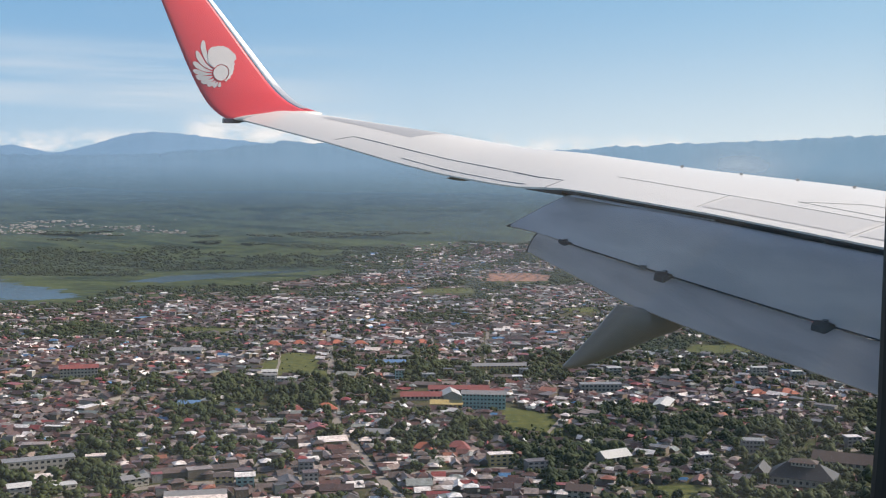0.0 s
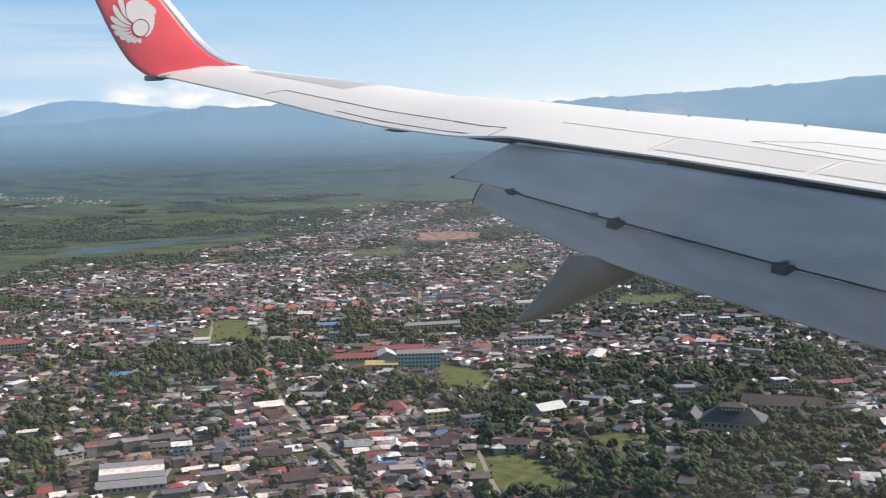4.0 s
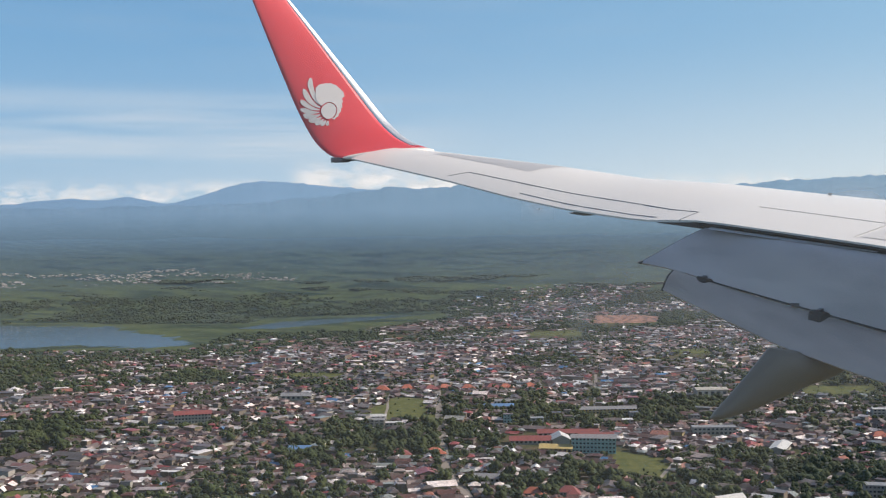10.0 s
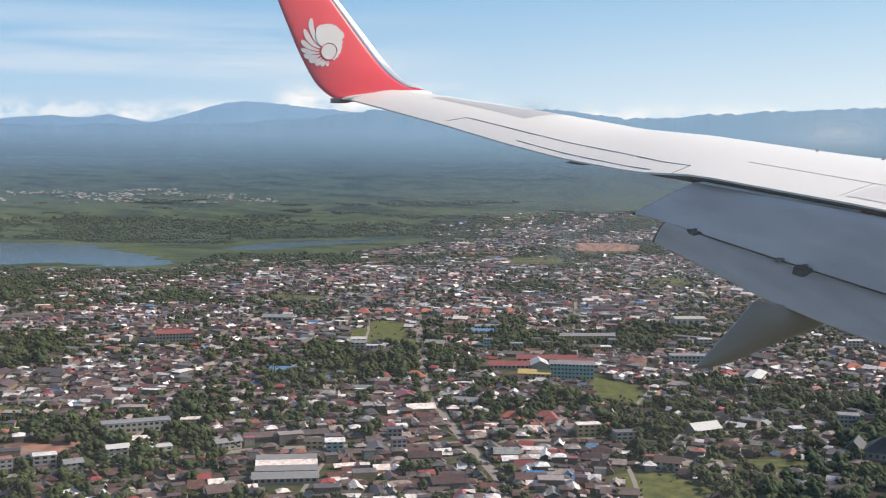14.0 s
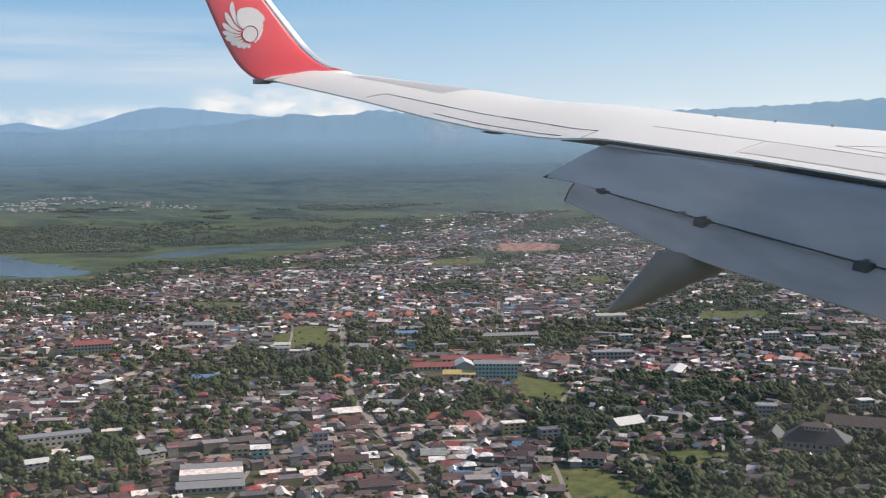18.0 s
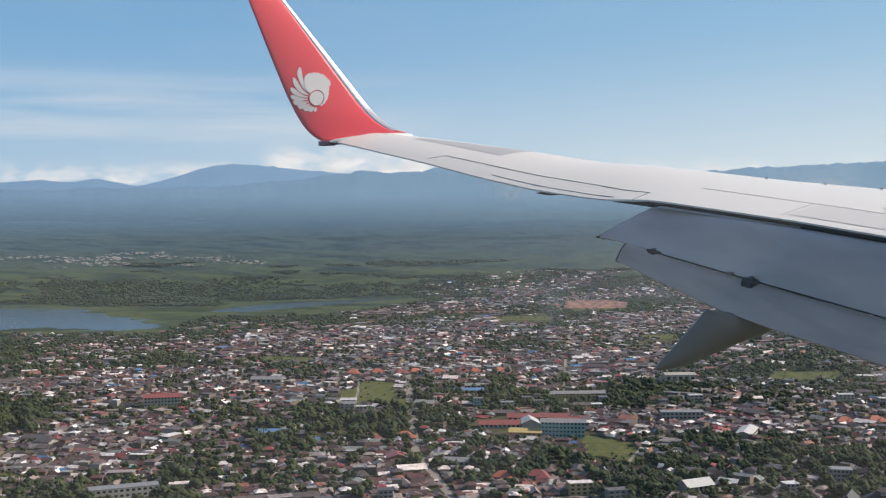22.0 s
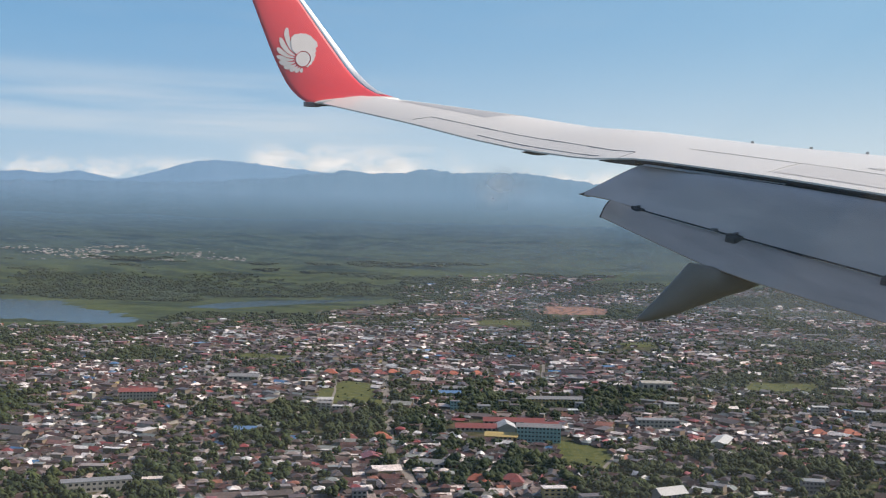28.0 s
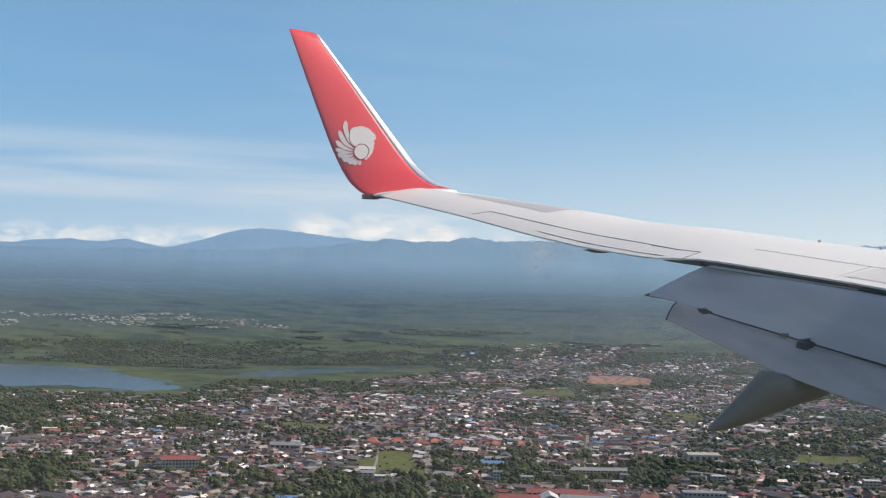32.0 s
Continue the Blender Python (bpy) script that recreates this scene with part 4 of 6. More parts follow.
def winglet(v_, u, out=0.0):
    """v_: 0 at the wing to 7 at the top; u: 0 trailing to 1 leading edge; out: metres towards the cabin."""
    a, b = along(W_TE, v_), along(W_LE, v_)
    p = a.lerp(b, u)
    lean = min(1.0, max(0.0, (v_ - 0.3) / 3.2))
    n = Vector((-math.sin(lean * 1.35), 0, math.cos(lean * 1.35)))
    t = 0.042 * (b - a).length * (4 * u * (1 - u)) ** 0.45
    return AP(*(p + n * (t + out))), AP(*(p - n * t))


WU = [0, 0.012, 0.04, 0.08, 0.14, 0.22, 0.3, 0.38, 0.46, 0.54, 0.62, 0.7, 0.78, 0.83, 0.87]
LU = [0.87, 0.92, 0.96, 0.985, 1.0]
WV = [0.0, 0.5, 0.75] + [1.0 + 0.2 * i for i in range(30)] + [7.0]


def winglet_rings(us, vs, close):
    out = []
    for q in vs:
        ring = [winglet(q, u)[0] for u in us]
        back = [winglet(q, u)[1] for u in us[::-1]]
        out.append(ring + back[1 if close else 0:])
    return out


v, f = loft(winglet_rings(WU, [0.35] + WV[1:], False))
wl = wpart("winglet", v, f, M_RED, "bright red upswept winglet", True)
v, f = loft(winglet_rings(LU, [0.9] + WV[3:], True))
wpart("winglet_leading_edge", v, f, M_METAL, "polished silver leading edge", True, wl)
v, f = loft(winglet_rings(LU, [0.35, 0.6, 0.9], True))
wpart("winglet_fillet", v, f, M_RED, "red fillet at the foot of the winglet", True, wl)
v, f = loft(winglet_rings(WU[:-1] + LU, [0.0, 0.15, 0.35], True))
wpart("winglet_root", v, f, M_WING, "white winglet root skin", True, wl)
c = AP(16.18, 5.80, 0.965)
rings = []
for k, w, hh in ((0, 0.04, 0.034), (0.1, 0.045, 0.036), (0.3, 0.042, 0.03), (0.34, 0.03, 0.012), (0.62, 0.004, 0.004)):
    rings.append([AP(16.2 + w * i, 5.76 + k * 0.8, 0.968 + hh * j) for i, j in ((-1, -0.8), (-0.8, -1), (0.8, -1), (1, -0.8), (1, 0.8), (0.8, 1), (-0.8, 1), (-1, 0.8))])
v, f = loft(rings)
wpart("tip_light", v, f, plain("smoked_lens", (0.05, 0.045, 0.07), 0.3, 2.0), "dark tip light fairing", True, wl)


def emblem_point(x, y, out=0.004):
    """Emblem square, x to the front and y down, 0 to 1, laid onto the inner face."""
    px, py = 366 + 70 * x, 222 + 89 * y
    u = (px - (341 + (py - 230) * 0.43)) / (119 + (py - 230) * 0.33)
    ys = [366, 362, 352, 330, 290, 240, 145, 52]
    q = float(np.interp(-py, [-k for k in ys], range(8)))
    return winglet(q, min(0.88, max(0.03, u)), out)[0]


def emblem_piece(name, outline, label="", out=0.004):
    top = [emblem_point(*p, out) for p in outline]
    off = (AP(1, 0, 0) - AP(0, 0, 0)) * 0.004
    n = len(top)
    return wpart(name, top + top + [p + off for p in top], [tuple(range(n))] + [(i + n, i + 2 * n, (i + 1) % n + 2 * n, (i + 1) % n + n) for i in range(n)], M_EMBLEM, label, True, wl)


DISC = (0.65, 0.68)
TIPS = [(0.205, 0.01), (0.06, 0.25), (0.0, 0.45), (0.02, 0.645), (0.085, 0.785), (0.2, 0.885), (0.34, 0.955), (0.475, 0.99), (0.62, 1.0)]
for i, (ex, ey) in enumerate(TIPS):
    g = radians(214 - i * 15.3)
    sx, sy = DISC[0] + 0.21 * math.cos(g), DISC[1] + 0.215 * math.sin(g)
    q = 0.5 * math.hypot(ex - sx, ey - sy)
    mx, my = sx + q * math.cos(g), sy + q * 0.85 * math.sin(g)
    left, right = [], []
    for k in (0, 0.15, 0.3, 0.45, 0.6, 0.75, 0.86, 0.93, 0.98, 1.0):
        x = (1 - k) ** 2 * sx + 2 * k * (1 - k) * mx + k * k * ex
        y = (1 - k) ** 2 * sy + 2 * k * (1 - k) * my + k * k * ey
        tx, ty = 2 * (1 - k) * (mx - sx) + 2 * k * (ex - mx), 2 * (1 - k) * (my - sy) + 2 * k * (ey - my)
        q = math.hypot(tx, ty)
        w = (0.012 + (0.05 - 0.0026 * i) * math.sin(k * 1.75)) * math.sqrt(max(0.01, 1 - max(0.0, (k - 0.75) / 0.25) ** 2))
        left.append((x - ty / q * w, y + tx / q * w))
        right.append((x + ty / q * w, y - tx / q * w))
    emblem_piece("emblem_blade", left + right[::-1])
emblem_piece("emblem_disc", [(DISC[0] + 0.173 * math.cos(g), DISC[1] + 0.18 * math.sin(g)) for g in np.linspace(0, 2 * math.pi, 29)[:-1]], "plain pale disc", 0.009)
collar = [(DISC[0] + 0.195 * math.cos(g), DISC[1] + 0.2 * math.sin(g)) for g in np.linspace(radians(62), radians(-148), 15)]
emblem_piece("emblem_crest", [(0.355, 0.47), (0.325, 0.36), (0.345, 0.235), (0.42, 0.18), (0.475, 0.155), (0.51, 0.165), (0.57, 0.125), (0.62, 0.14), (0.70, 0.125), (0.75, 0.155), (0.83, 0.17), (0.89, 0.22), (0.985, 0.28), (1.0, 0.36), (0.93, 0.40), (0.965, 0.46), (0.93, 0.50), (0.955, 0.58), (0.925, 0.62), (0.93, 0.69), (0.885, 0.75), (0.88, 0.80), (0.82, 0.83), (0.79, 0.875)] + collar, "plain pale crest", 0.009)

# ---- cabin window pane, clear acrylic; its dusty film adds a pale haze veil ----


def pane_mat():
    m, t, b = node_mat("veiled_dusty_acrylic")
    t.nodes.remove(b)
    out = t.nodes["Material Output"]
    clear = t.nodes.new("ShaderNodeBsdfTransparent")
    dust_veil, through_ = t.nodes.new("ShaderNodeBsdfDiffuse"), t.nodes.new("ShaderNodeBsdfTranslucent")
    film, both = t.nodes.new("ShaderNodeMixShader"), t.nodes.new("ShaderNodeMixShader")
    for n in (dust_veil, through_):
        n.inputs["Color"].default_value = (0.80, 0.78, 0.75, 1)
    # film opacity lifts the dark tones as a haze veil would
    fac = t.nodes.new("ShaderNodeMapRange")
    fac.inputs["To Min"].default_value, fac.inputs["To Max"].default_value = 0.031, 0.057
    t.links.new(tex_noise(t, 2.2, 3.0, place_of(t)), fac.inputs["Value"])
    t.links.new(dust_veil.outputs[0], film.inputs[1])
    t.links.new(through_.outputs[0], film.inputs[2])
    t.links.new(fac.outputs[0], both.inputs[0])
    t.links.new(clear.outputs[0], both.inputs[1])
    t.links.new(film.outputs[0], both.inputs[2])
    t.links.new(both.outputs[0], out.inputs["Surface"])
    return m


window = thing("window_1", "large clear cabin window with a dark plastic surround", "window", (0, 3.47, H), 0, kind="structure")
v, f = box(-0.55, 0, -0.1, 4.7, 0.008, 3.8)
pane = put("pane", mesh_of("pane", v, f, pane_mat()), window, "clear dusty acrylic pane with a pale haze veil added")
pane.visible_shadow = False
M_SURROUND = coated("dark_cabin_plastic", (0.012, 0.012, 0.014), 0.5, vary=0.2)


def surround(name, corners):
    """A dark frame member with a rounded inner edge, from its inner line to its outer line."""
    rings_ = []
    for (xi, zi), (xo, zo) in corners:
        ring = []
        for k, y in ((0.0, 0.012), (0.0, -0.02), (0.01, -0.05), (0.04, -0.08), (0.12, -0.10), (1.0, -0.10), (1.0, 0.012)):
            ring.append((xi + (xo - xi) * k, y, zi + (zo - zi) * k))
        rings_.append(ring)
    put(name, mesh_of(name, *loft(rings_), M_SURROUND), window)


surround("jamb", [((1.45, -1.7), (2.4, -2.0)), ((1.475, -1.3), (2.4, -1.3)), ((1.515, -0.6), (2.4, -0.6)), ((1.522, 0.1), (2.4, 0.1)), ((1.56, 1.7), (2.4, 2.0))])
surround("jamb", [((-2.75, -1.7), (-3.6, -2.0)), ((-2.75, 1.7), (-3.6, 2.0))])
surround("sill", [((-2.75, -1.9), (-3.6, -2.5)), ((1.45, -1.9), (2.4, -2.5))])
surround("head", [((-2.75, 1.7), (-3.6, 2.3)), ((1.45, 1.7), (2.4, 2.3))])

# ---- the town ----
rng = np.random.default_rng(7)


def gable(w, d, h, rise_, over=1.25):
    """Walls and roof of a house with a ridge along x."""
    x, y = w / 2, d / 2
    walls = ([(-x, -y, 0), (x, -y, 0), (x, y, 0), (-x, y, 0), (-x, -y, h), (x, -y, h), (x, y, h), (-x, y, h), (-x, 0, h + rise_ * 0.93), (x, 0, h + rise_ * 0.93)],
             [(0, 1, 5, 4), (2, 3, 7, 6), (1, 2, 6, 9, 5), (3, 0, 4, 8, 7)])
    drop = rise_ * over / y
    prof = [(-y - over, h - drop), (0, h + rise_), (y + over, h - drop), (y + over, h - drop - 0.2), (0, h + rise_ - 0.25), (-y - over, h - drop - 0.2)]
    roof = ([(sx * (x + over), p, z) for sx in (-1, 1) for p, z in prof],
            [(0, 6, 7, 1), (1, 7, 8, 2), (2, 8, 9, 3), (3, 9, 10, 4), (4, 10, 11, 5), (5, 11, 6, 0), (0, 1, 4, 5), (1, 2, 3, 4), (6, 11, 10, 7), (7, 10, 9, 8)])
    return walls, roof


def hipped(w, d, h, rise_, over=1.3):
    x, y = w / 2, d / 2
    walls = ([(-x, -y, 0), (x, -y, 0), (x, y, 0), (-x, y, 0), (-x, -y, h), (x, -y, h), (x, y, h), (-x, y, h)], [(0, 1, 5, 4), (2, 3, 7, 6), (1, 2, 6, 5), (3, 0, 4, 7)])
    X, Y, r = x + over, y + over, max(0.05, x - y * 0.85)
    roof = ([(-X, -Y, h - 0.2), (X, -Y, h - 0.2), (X, Y, h - 0.2), (-X, Y, h - 0.2), (-X, -Y, h), (X, -Y, h), (X, Y, h), (-X, Y, h), (-r, 0, h + rise_), (r, 0, h + rise_)],
            [(0, 3, 2, 1), (0, 1, 5, 4), (1, 2, 6, 5), (2, 3, 7, 6), (3, 0, 4, 7), (4, 5, 9, 8), (6, 7, 8, 9), (5, 6, 9), (7, 4, 8)])
    return walls, roof


def moved(piece, dx, dy, dz=0.0, quarter=False):
    vv, ff = piece
    return [((-y if quarter else x) + dx, (x if quarter else y) + dy, z + dz) for x, y, z in vv], ff


def flat_block(w, d, h):
    x, y = w / 2, d / 2
    walls = ([(-x, -y, 0), (x, -y, 0), (x, y, 0), (-x, y, 0), (-x, -y, h), (x, -y, h), (x, y, h), (-x, y, h)], [(0, 1, 5, 4), (2, 3, 7, 6), (1, 2, 6, 5), (3, 0, 4, 7)])
    return walls, box(0, 0, h + 0.15, w + 0.5, d + 0.5, 0.3)


PLANS = []  # walls, roof, width, depth, wall height, label
for w, d, h, r, kind in ((11, 8, 2.6, 2.4, "g"), (13, 9, 2.7, 2.7, "g"), (9, 8, 2.6, 2.3, "h"), (12, 10, 2.8, 3.0, "h"), (16, 8, 2.6, 2.2, "g"), (8, 6.5, 2.5, 1.8, "g"), (21, 9.5, 3.0, 2.6, "g"), (11, 9, 5.4, 2.4, "h"), (13, 10, 2.7, 2.5, "l"), (18, 7, 2.4, 1.7, "g"), (15, 12, 2.8, 3.0, "l"), (12, 7.5, 2.6, 2.1, "g"), (11, 9, 6.0, 0.3, "f"), (6.5, 5, 2.5, 1.3, "g"), (7.5, 5, 2.4, 1.4, "g"), (33, 17, 4.2, 3.0, "g"), (27, 20, 4.5, 3.2, "g"), (26, 15, 6.2, 0.3, "f")):
    w, d, r, h = 0.72 * w, 0.72 * d, 0.68 * r, h * (0.86 if h < 4 else 0.92)
    if kind == "g":
        wl_, rf = gable(w, d, h, r)
        word = "low house with a ridged sheet-metal roof" if w < 20 else "long shed with a wide ridged sheet-metal roof"
    elif kind == "h":
        wl_, rf = hipped(w, d, h, r)
        word = "house with a hipped sheet-metal roof" if h < 5 else "two-storey house with a hipped roof"
    elif kind == "f":
        wl_, rf = flat_block(w, d, h)
        word = "two-storey shop house with a flat concrete roof"
    else:
        a1, b1 = gable(w, d * 0.62, h, r)
        a2, b2 = gable(d * 0.85, d * 0.5, h, r * 0.85)
        wl_, rf = join(a1, moved(a2, w * 0.24, -d * 0.35, 0, True)), join(b1, moved(b2, w * 0.24, -d * 0.35, 0.02, True))
        word = "L-shaped house with two ridged sheet-metal roofs"
    # lean-to roofs and a small shed against the house, each a roof of its own
    n_ = len(PLANS)
    if kind != "f" and w < 20:
        for side in ((-1, 1), (1,), (-1,))[n_ % 3]:
            lw, ld, lx = w * (0.45 + 0.13 * (n_ % 4)), 2.0 + 0.5 * (n_ % 3), w * 0.12 * ((n_ % 5) - 2)
            y0, y1, z0, z1 = side * (d / 2 + 0.5), side * (d / 2 + 0.5 + ld), h - 0.35, h - 1.0
            lv = [(lx + sx * lw / 2, yy, zz - dz) for dz in (0.0, 0.12) for yy, zz in ((y0, z0), (y1, z1)) for sx in (-1, 1)]
            rf = join(rf, (lv, [(0, 1, 3, 2), (4, 6, 7, 5), (0, 2, 6, 4), (1, 5, 7, 3), (2, 3, 7, 6), (0, 4, 5, 1)]))
        if n_ % 2:
            sw, sr = gable(3.6, 3.0, 1.9, 0.7, 0.5)
            wl_, rf = join(wl_, moved(sw, w / 2 + 2.6, d * 0.18)), join(rf, moved(sr, w / 2 + 2.6, d * 0.18))
    PLANS.append((wl_, rf, w, d, h, word))


def wood(x, y):
    grove = 0.4 * math.exp(-(x - 320) ** 2 / 18000.0 - (y - 830) ** 2 / 52000.0)
    grove += 0.28 * math.exp(-(x - 255) ** 2 / 9000.0 - (y - 720) ** 2 / 16000.0)
    grove += 0.09 * max(0.0, min(1.0, (x / max(y, 1.0) - 0.03) / 0.12))
    return grove + noise.noise(Vector((x * 0.0065, y * 0.0055, 0.3))) + 0.6 * noise.noise(Vector((x * 0.019, y * 0.016, 5.0)))


def far_edge(x, y):
    """How far out the town reaches in this direction."""
    az = math.degrees(math.atan2(x, y))
    return float(np.interp(az, [-40, -16, -11, -6, 0, 40], [1900, 1990, 2200, 2700, 3120, 3220])) + 160 * noise.noise(Vector((az * 0.22, 1.0, 0)))


def inside(p, poly):
    hit, n = False, len(poly)
    for i in range(n):
        (x0, y0), (x1, y1) = poly[i], poly[(i + 1) % n]
        if (y0 > p[1]) != (y1 > p[1]) and p[0] < (x1 - x0) * (p[1] - y0) / (y1 - y0) + x0:
            hit = not hit
    return hit


LAKE_BOX = [(-1700, 1990), (-1700, 2560), (-650, 2560), (-650, 1990)]
OPEN = FIELDS + EARTHS + [LAKE_BOX, [(-680, 2480), (-660, 2640), (-340, 2780), (-320, 2660), (-500, 2460)]]
OPEN += [[(-700, 2290), (-700, 2700), (-300, 2900), (-240, 2700), (-420, 2330)]]
OPEN += [[(x * (1 - 80 / math.hypot(x, y)), y * (1 - 80 / math.hypot(x, y))) for x, y in p] for p in FIELDS + EARTHS if p[0][1] > 1800]
LANDMARKS = [(-5, 1165, 58), (35, 1120, 32), (-167, 758, 36), (-410, 1265, 26), (60, 1340, 40), (190, 1465, 25), (-310, 860, 30), (250, 940, 18), (-250, 1100, 17), (160, 1210, 27), (-60, 980, 16), (130, 900, 17), (-330, 1440, 25), (210, 1120, 24), (262, 842, 36), (168, 812, 27), (318, 892, 34), (104, 812, 17)]
VILLAS = [(-232 + 27 * i + 5 * (i % 3), 1512 + 7 * (i % 2) + 0.12 * 27 * i, 8 + 7 * ((i * 5) % 4)) for i in range(8)] + [(-150, 1085, 14), (-118, 1092, 14), (-20, 930, -10), (8, 936, -6), (320, 1190, 4), (352, 1196, 10)]
LANDMARKS += [(x, y, 11) for x, y, _ in VILLAS] + [(-70, 1372, 20), (-62, 1410, 18)]
SHOPS = []  # x, y, turn, width, storeys
for line, odds in ((ROADS[3][0], 0.3), (ROADS[1][0][2:6], 0.3)):
    for (x0, y0), (x1, y1) in zip(line, line[1:]):
        span, turn_ = math.hypot(x1 - x0, y1 - y0), math.atan2(y1 - y0, x1 - x0)
        q = 14.0
        while q < span - 14:
            wd = float(rng.uniform(11, 21))
            for side in (-1, 1):
                off = side * float(rng.uniform(10.5, 17))
                x, y = x0 + (x1 - x0) * (q + wd / 2) / span - off * math.sin(turn_), y0 + (y1 - y0) * (q + wd / 2) / span + off * math.cos(turn_)
                if rng.random() < odds and all(math.hypot(x - lx, y - ly) > lr + 12 for lx, ly, lr in LANDMARKS):
                    SHOPS.append((x, y, math.degrees(turn_) + float(rng.uniform(-5, 5)), wd - 1.8, int(rng.integers(2, 4))))
            q += wd
LANDMARKS += [(x, y, 0.36 * wd) for x, y, _, wd, _ in SHOPS]
road_grid = {}
for (x, y), w in ROAD_POINTS:
    road_grid.setdefault((int(x // 25), int(y // 25)), []).append((x, y, w))


def on_road(x, y, gap):
    for i in (-1, 0, 1):
        for j in (-1, 0, 1):
            for rx, ry, w in road_grid.get((int(x // 25) + i, int(y // 25) + j), ()):
                if math.hypot(x - rx, y - ry) < w / 2 + gap:
                    return True
    return False


def free(x, y, gap, extra=0.0):
    if any(math.hypot(x - lx, y - ly) < lr + extra for lx, ly, lr in LANDMARKS):
        return False
    if any(inside((x, y), p) for p in OPEN):
        return False
    return not on_road(x, y, gap)


ODDS = np.array([0.3 if p[2] > 19 else 0.45 if "flat" in p[5] else 1.3 if p[2] < 7 else 1.0 for p in PLANS])
ODDS /= ODDS.sum()
taken = {}


def room(x, y, reach):
    """Whether a house of this reach stands clear of the others; if so, it takes the place."""
    cx, cy = int(x // 20), int(y // 20)
    for i in (-1, 0, 1):
        for j in (-1, 0, 1):
            for hx, hy, hr in taken.get((cx + i, cy + j), ()):
                if math.hypot(hx - x, hy - y) < 0.86 * (hr + reach):
                    return False
    taken.setdefault((cx, cy), []).append((x, y, reach))
    return True


houses = []
cell = 9.3
for i in range(-178, 179):
    for j in range(0, 294):
        bx, by = i * cell, 620 + j * cell
        turn = 1.3 * noise.noise(Vector((bx * 0.0021, by * 0.0021, 8.0)))
        x = bx + rng.uniform(-3.4, 3.4) + (j % 2) * 4 + 35 * noise.noise(Vector((bx * 0.003, by * 0.003, 2)))
        y = by + rng.uniform(-3.0, 3.0) + 35 * noise.noise(Vector((bx * 0.003, by * 0.003, 6)))
        r, az = math.hypot(x, y), math.degrees(math.atan2(x, y))
        kind, spin, keep = int(rng.choice(len(PLANS), p=ODDS)), rng.uniform(-0.1, 0.1) + (math.pi / 2 if rng.random() < 0.32 else 0), rng.random()
        past = r - far_edge(x, y)
        if r < 640 or abs(az) > 30 or past > 420 or (past > 0 and keep > 0.2 * (1 - past / 420)):
            continue
        g = wood(x, y)
        if keep > 0.96 - 1.75 * max(0.0, g - 0.06) - (0.16 if r > 1250 else 0) - (0.2 if r > 1800 else 0) - (0.2 if r > 2300 else 0):
            continue
        reach = 0.5 * math.sqrt(PLANS[kind][2] * PLANS[kind][3])
        if not free(x, y, reach + 1.5) or not room(x, y, reach):
            continue
        houses.append((x, y, turn + spin, kind, r))
houses.sort(key=lambda q: q[4])
NEAR = 300

# the nearest houses, each with its parts
made = []
for wl_, rf, w, d, h, word in PLANS:
    root = thing("house", word, "house", group="houses of the town")
    put("wall", mesh_of("wall", *wl_, M_WALL), root, "plastered wall")
    put("roof", mesh_of("roof", *rf, M_ROOF), root, "weathered sheet roof")
    for fl in range(2 if h > 5 else 1):
        for k in (-0.3, 0.3):
            put("window", mesh_of("window", *box(w * k, -d / 2 - 0.03 - (0 if word[0] != "L" else -d * 0.19), 1.75 + 3.1 * fl, 1.5, 0.12, 1.2), M_WINDOW), root, "dark window")
        put("window", mesh_of("window", *box(w / 2 + 0.03, 0.0, 1.75 + 3.1 * fl, 0.12, 1.4, 1.2), M_WINDOW), root, "dark window")
    put("door", mesh_of("door", *box(0, -d / 2 - 0.03 - (0 if word[0] != "L" else -d * 0.19), 1.05, 1.0, 0.12, 2.1), M_DOOR), root, "brown wooden door")
    if word[0] != "L" and "flat" not in word:
        put("porch_roof", mesh_of("porch_roof", *box(0, -d / 2 - 1.0, 2.5 if h < 5 else 3.0, w * 0.45, 1.9, 0.1), M_GREYROOF), root, "grey sheet porch roof")
    made.append(root)
used = set()
for x, y, turn, kind, r in houses[:NEAR]:
    m = pose(x, y, 0, 0, 0, math.degrees(turn))
    if kind in used:
        copy_thing(made[kind], m)
    else:
        made[kind].matrix_basis = m
        used.add(kind)

for kind, root in enumerate(made):
    if kind not in used:
        for o in (*root.children, root):
            bpy.data.objects.remove(o)

# all the others, joined
rest = houses[NEAR:]
for part_i, name, material, label in ((0, "house_walls", M_WALL_FAR, "plastered walls of the town's many low houses"), (1, "house_roofs", M_ROOF_FAR, "grey, rust-brown, red and white sheet roofs of the town")):
    vs, fs, n = [], [], 0
    for k, plan_ in enumerate(PLANS):
        mine = [q for q in rest if q[3] == k]
        if not mine:
            continue
        pv, pf = plan_[part_i]
        at = np.array([(q[0], q[1], rise(q[4])) for q in mine])
        sz = np.stack([rng.uniform(0.8, 1.15, len(mine)), rng.uniform(0.85, 1.15, len(mine)), rng.uniform(0.9, 1.2, len(mine))], -1) if part_i == 0 else sizes[k]
        if part_i == 0:
            sizes = {**(sizes if k else {}), k: sz}
        vv, ff = spread(pv, tris(pf), at, np.array([q[2] for q in mine]), sz)
        vs.append(vv)
        fs.append(ff + n)
        n += len(vv)
    bulk(name, np.concatenate(vs), np.concatenate(fs), material, label, "houses")

# a far village on the plain
vs, fs, n = [], [], 0
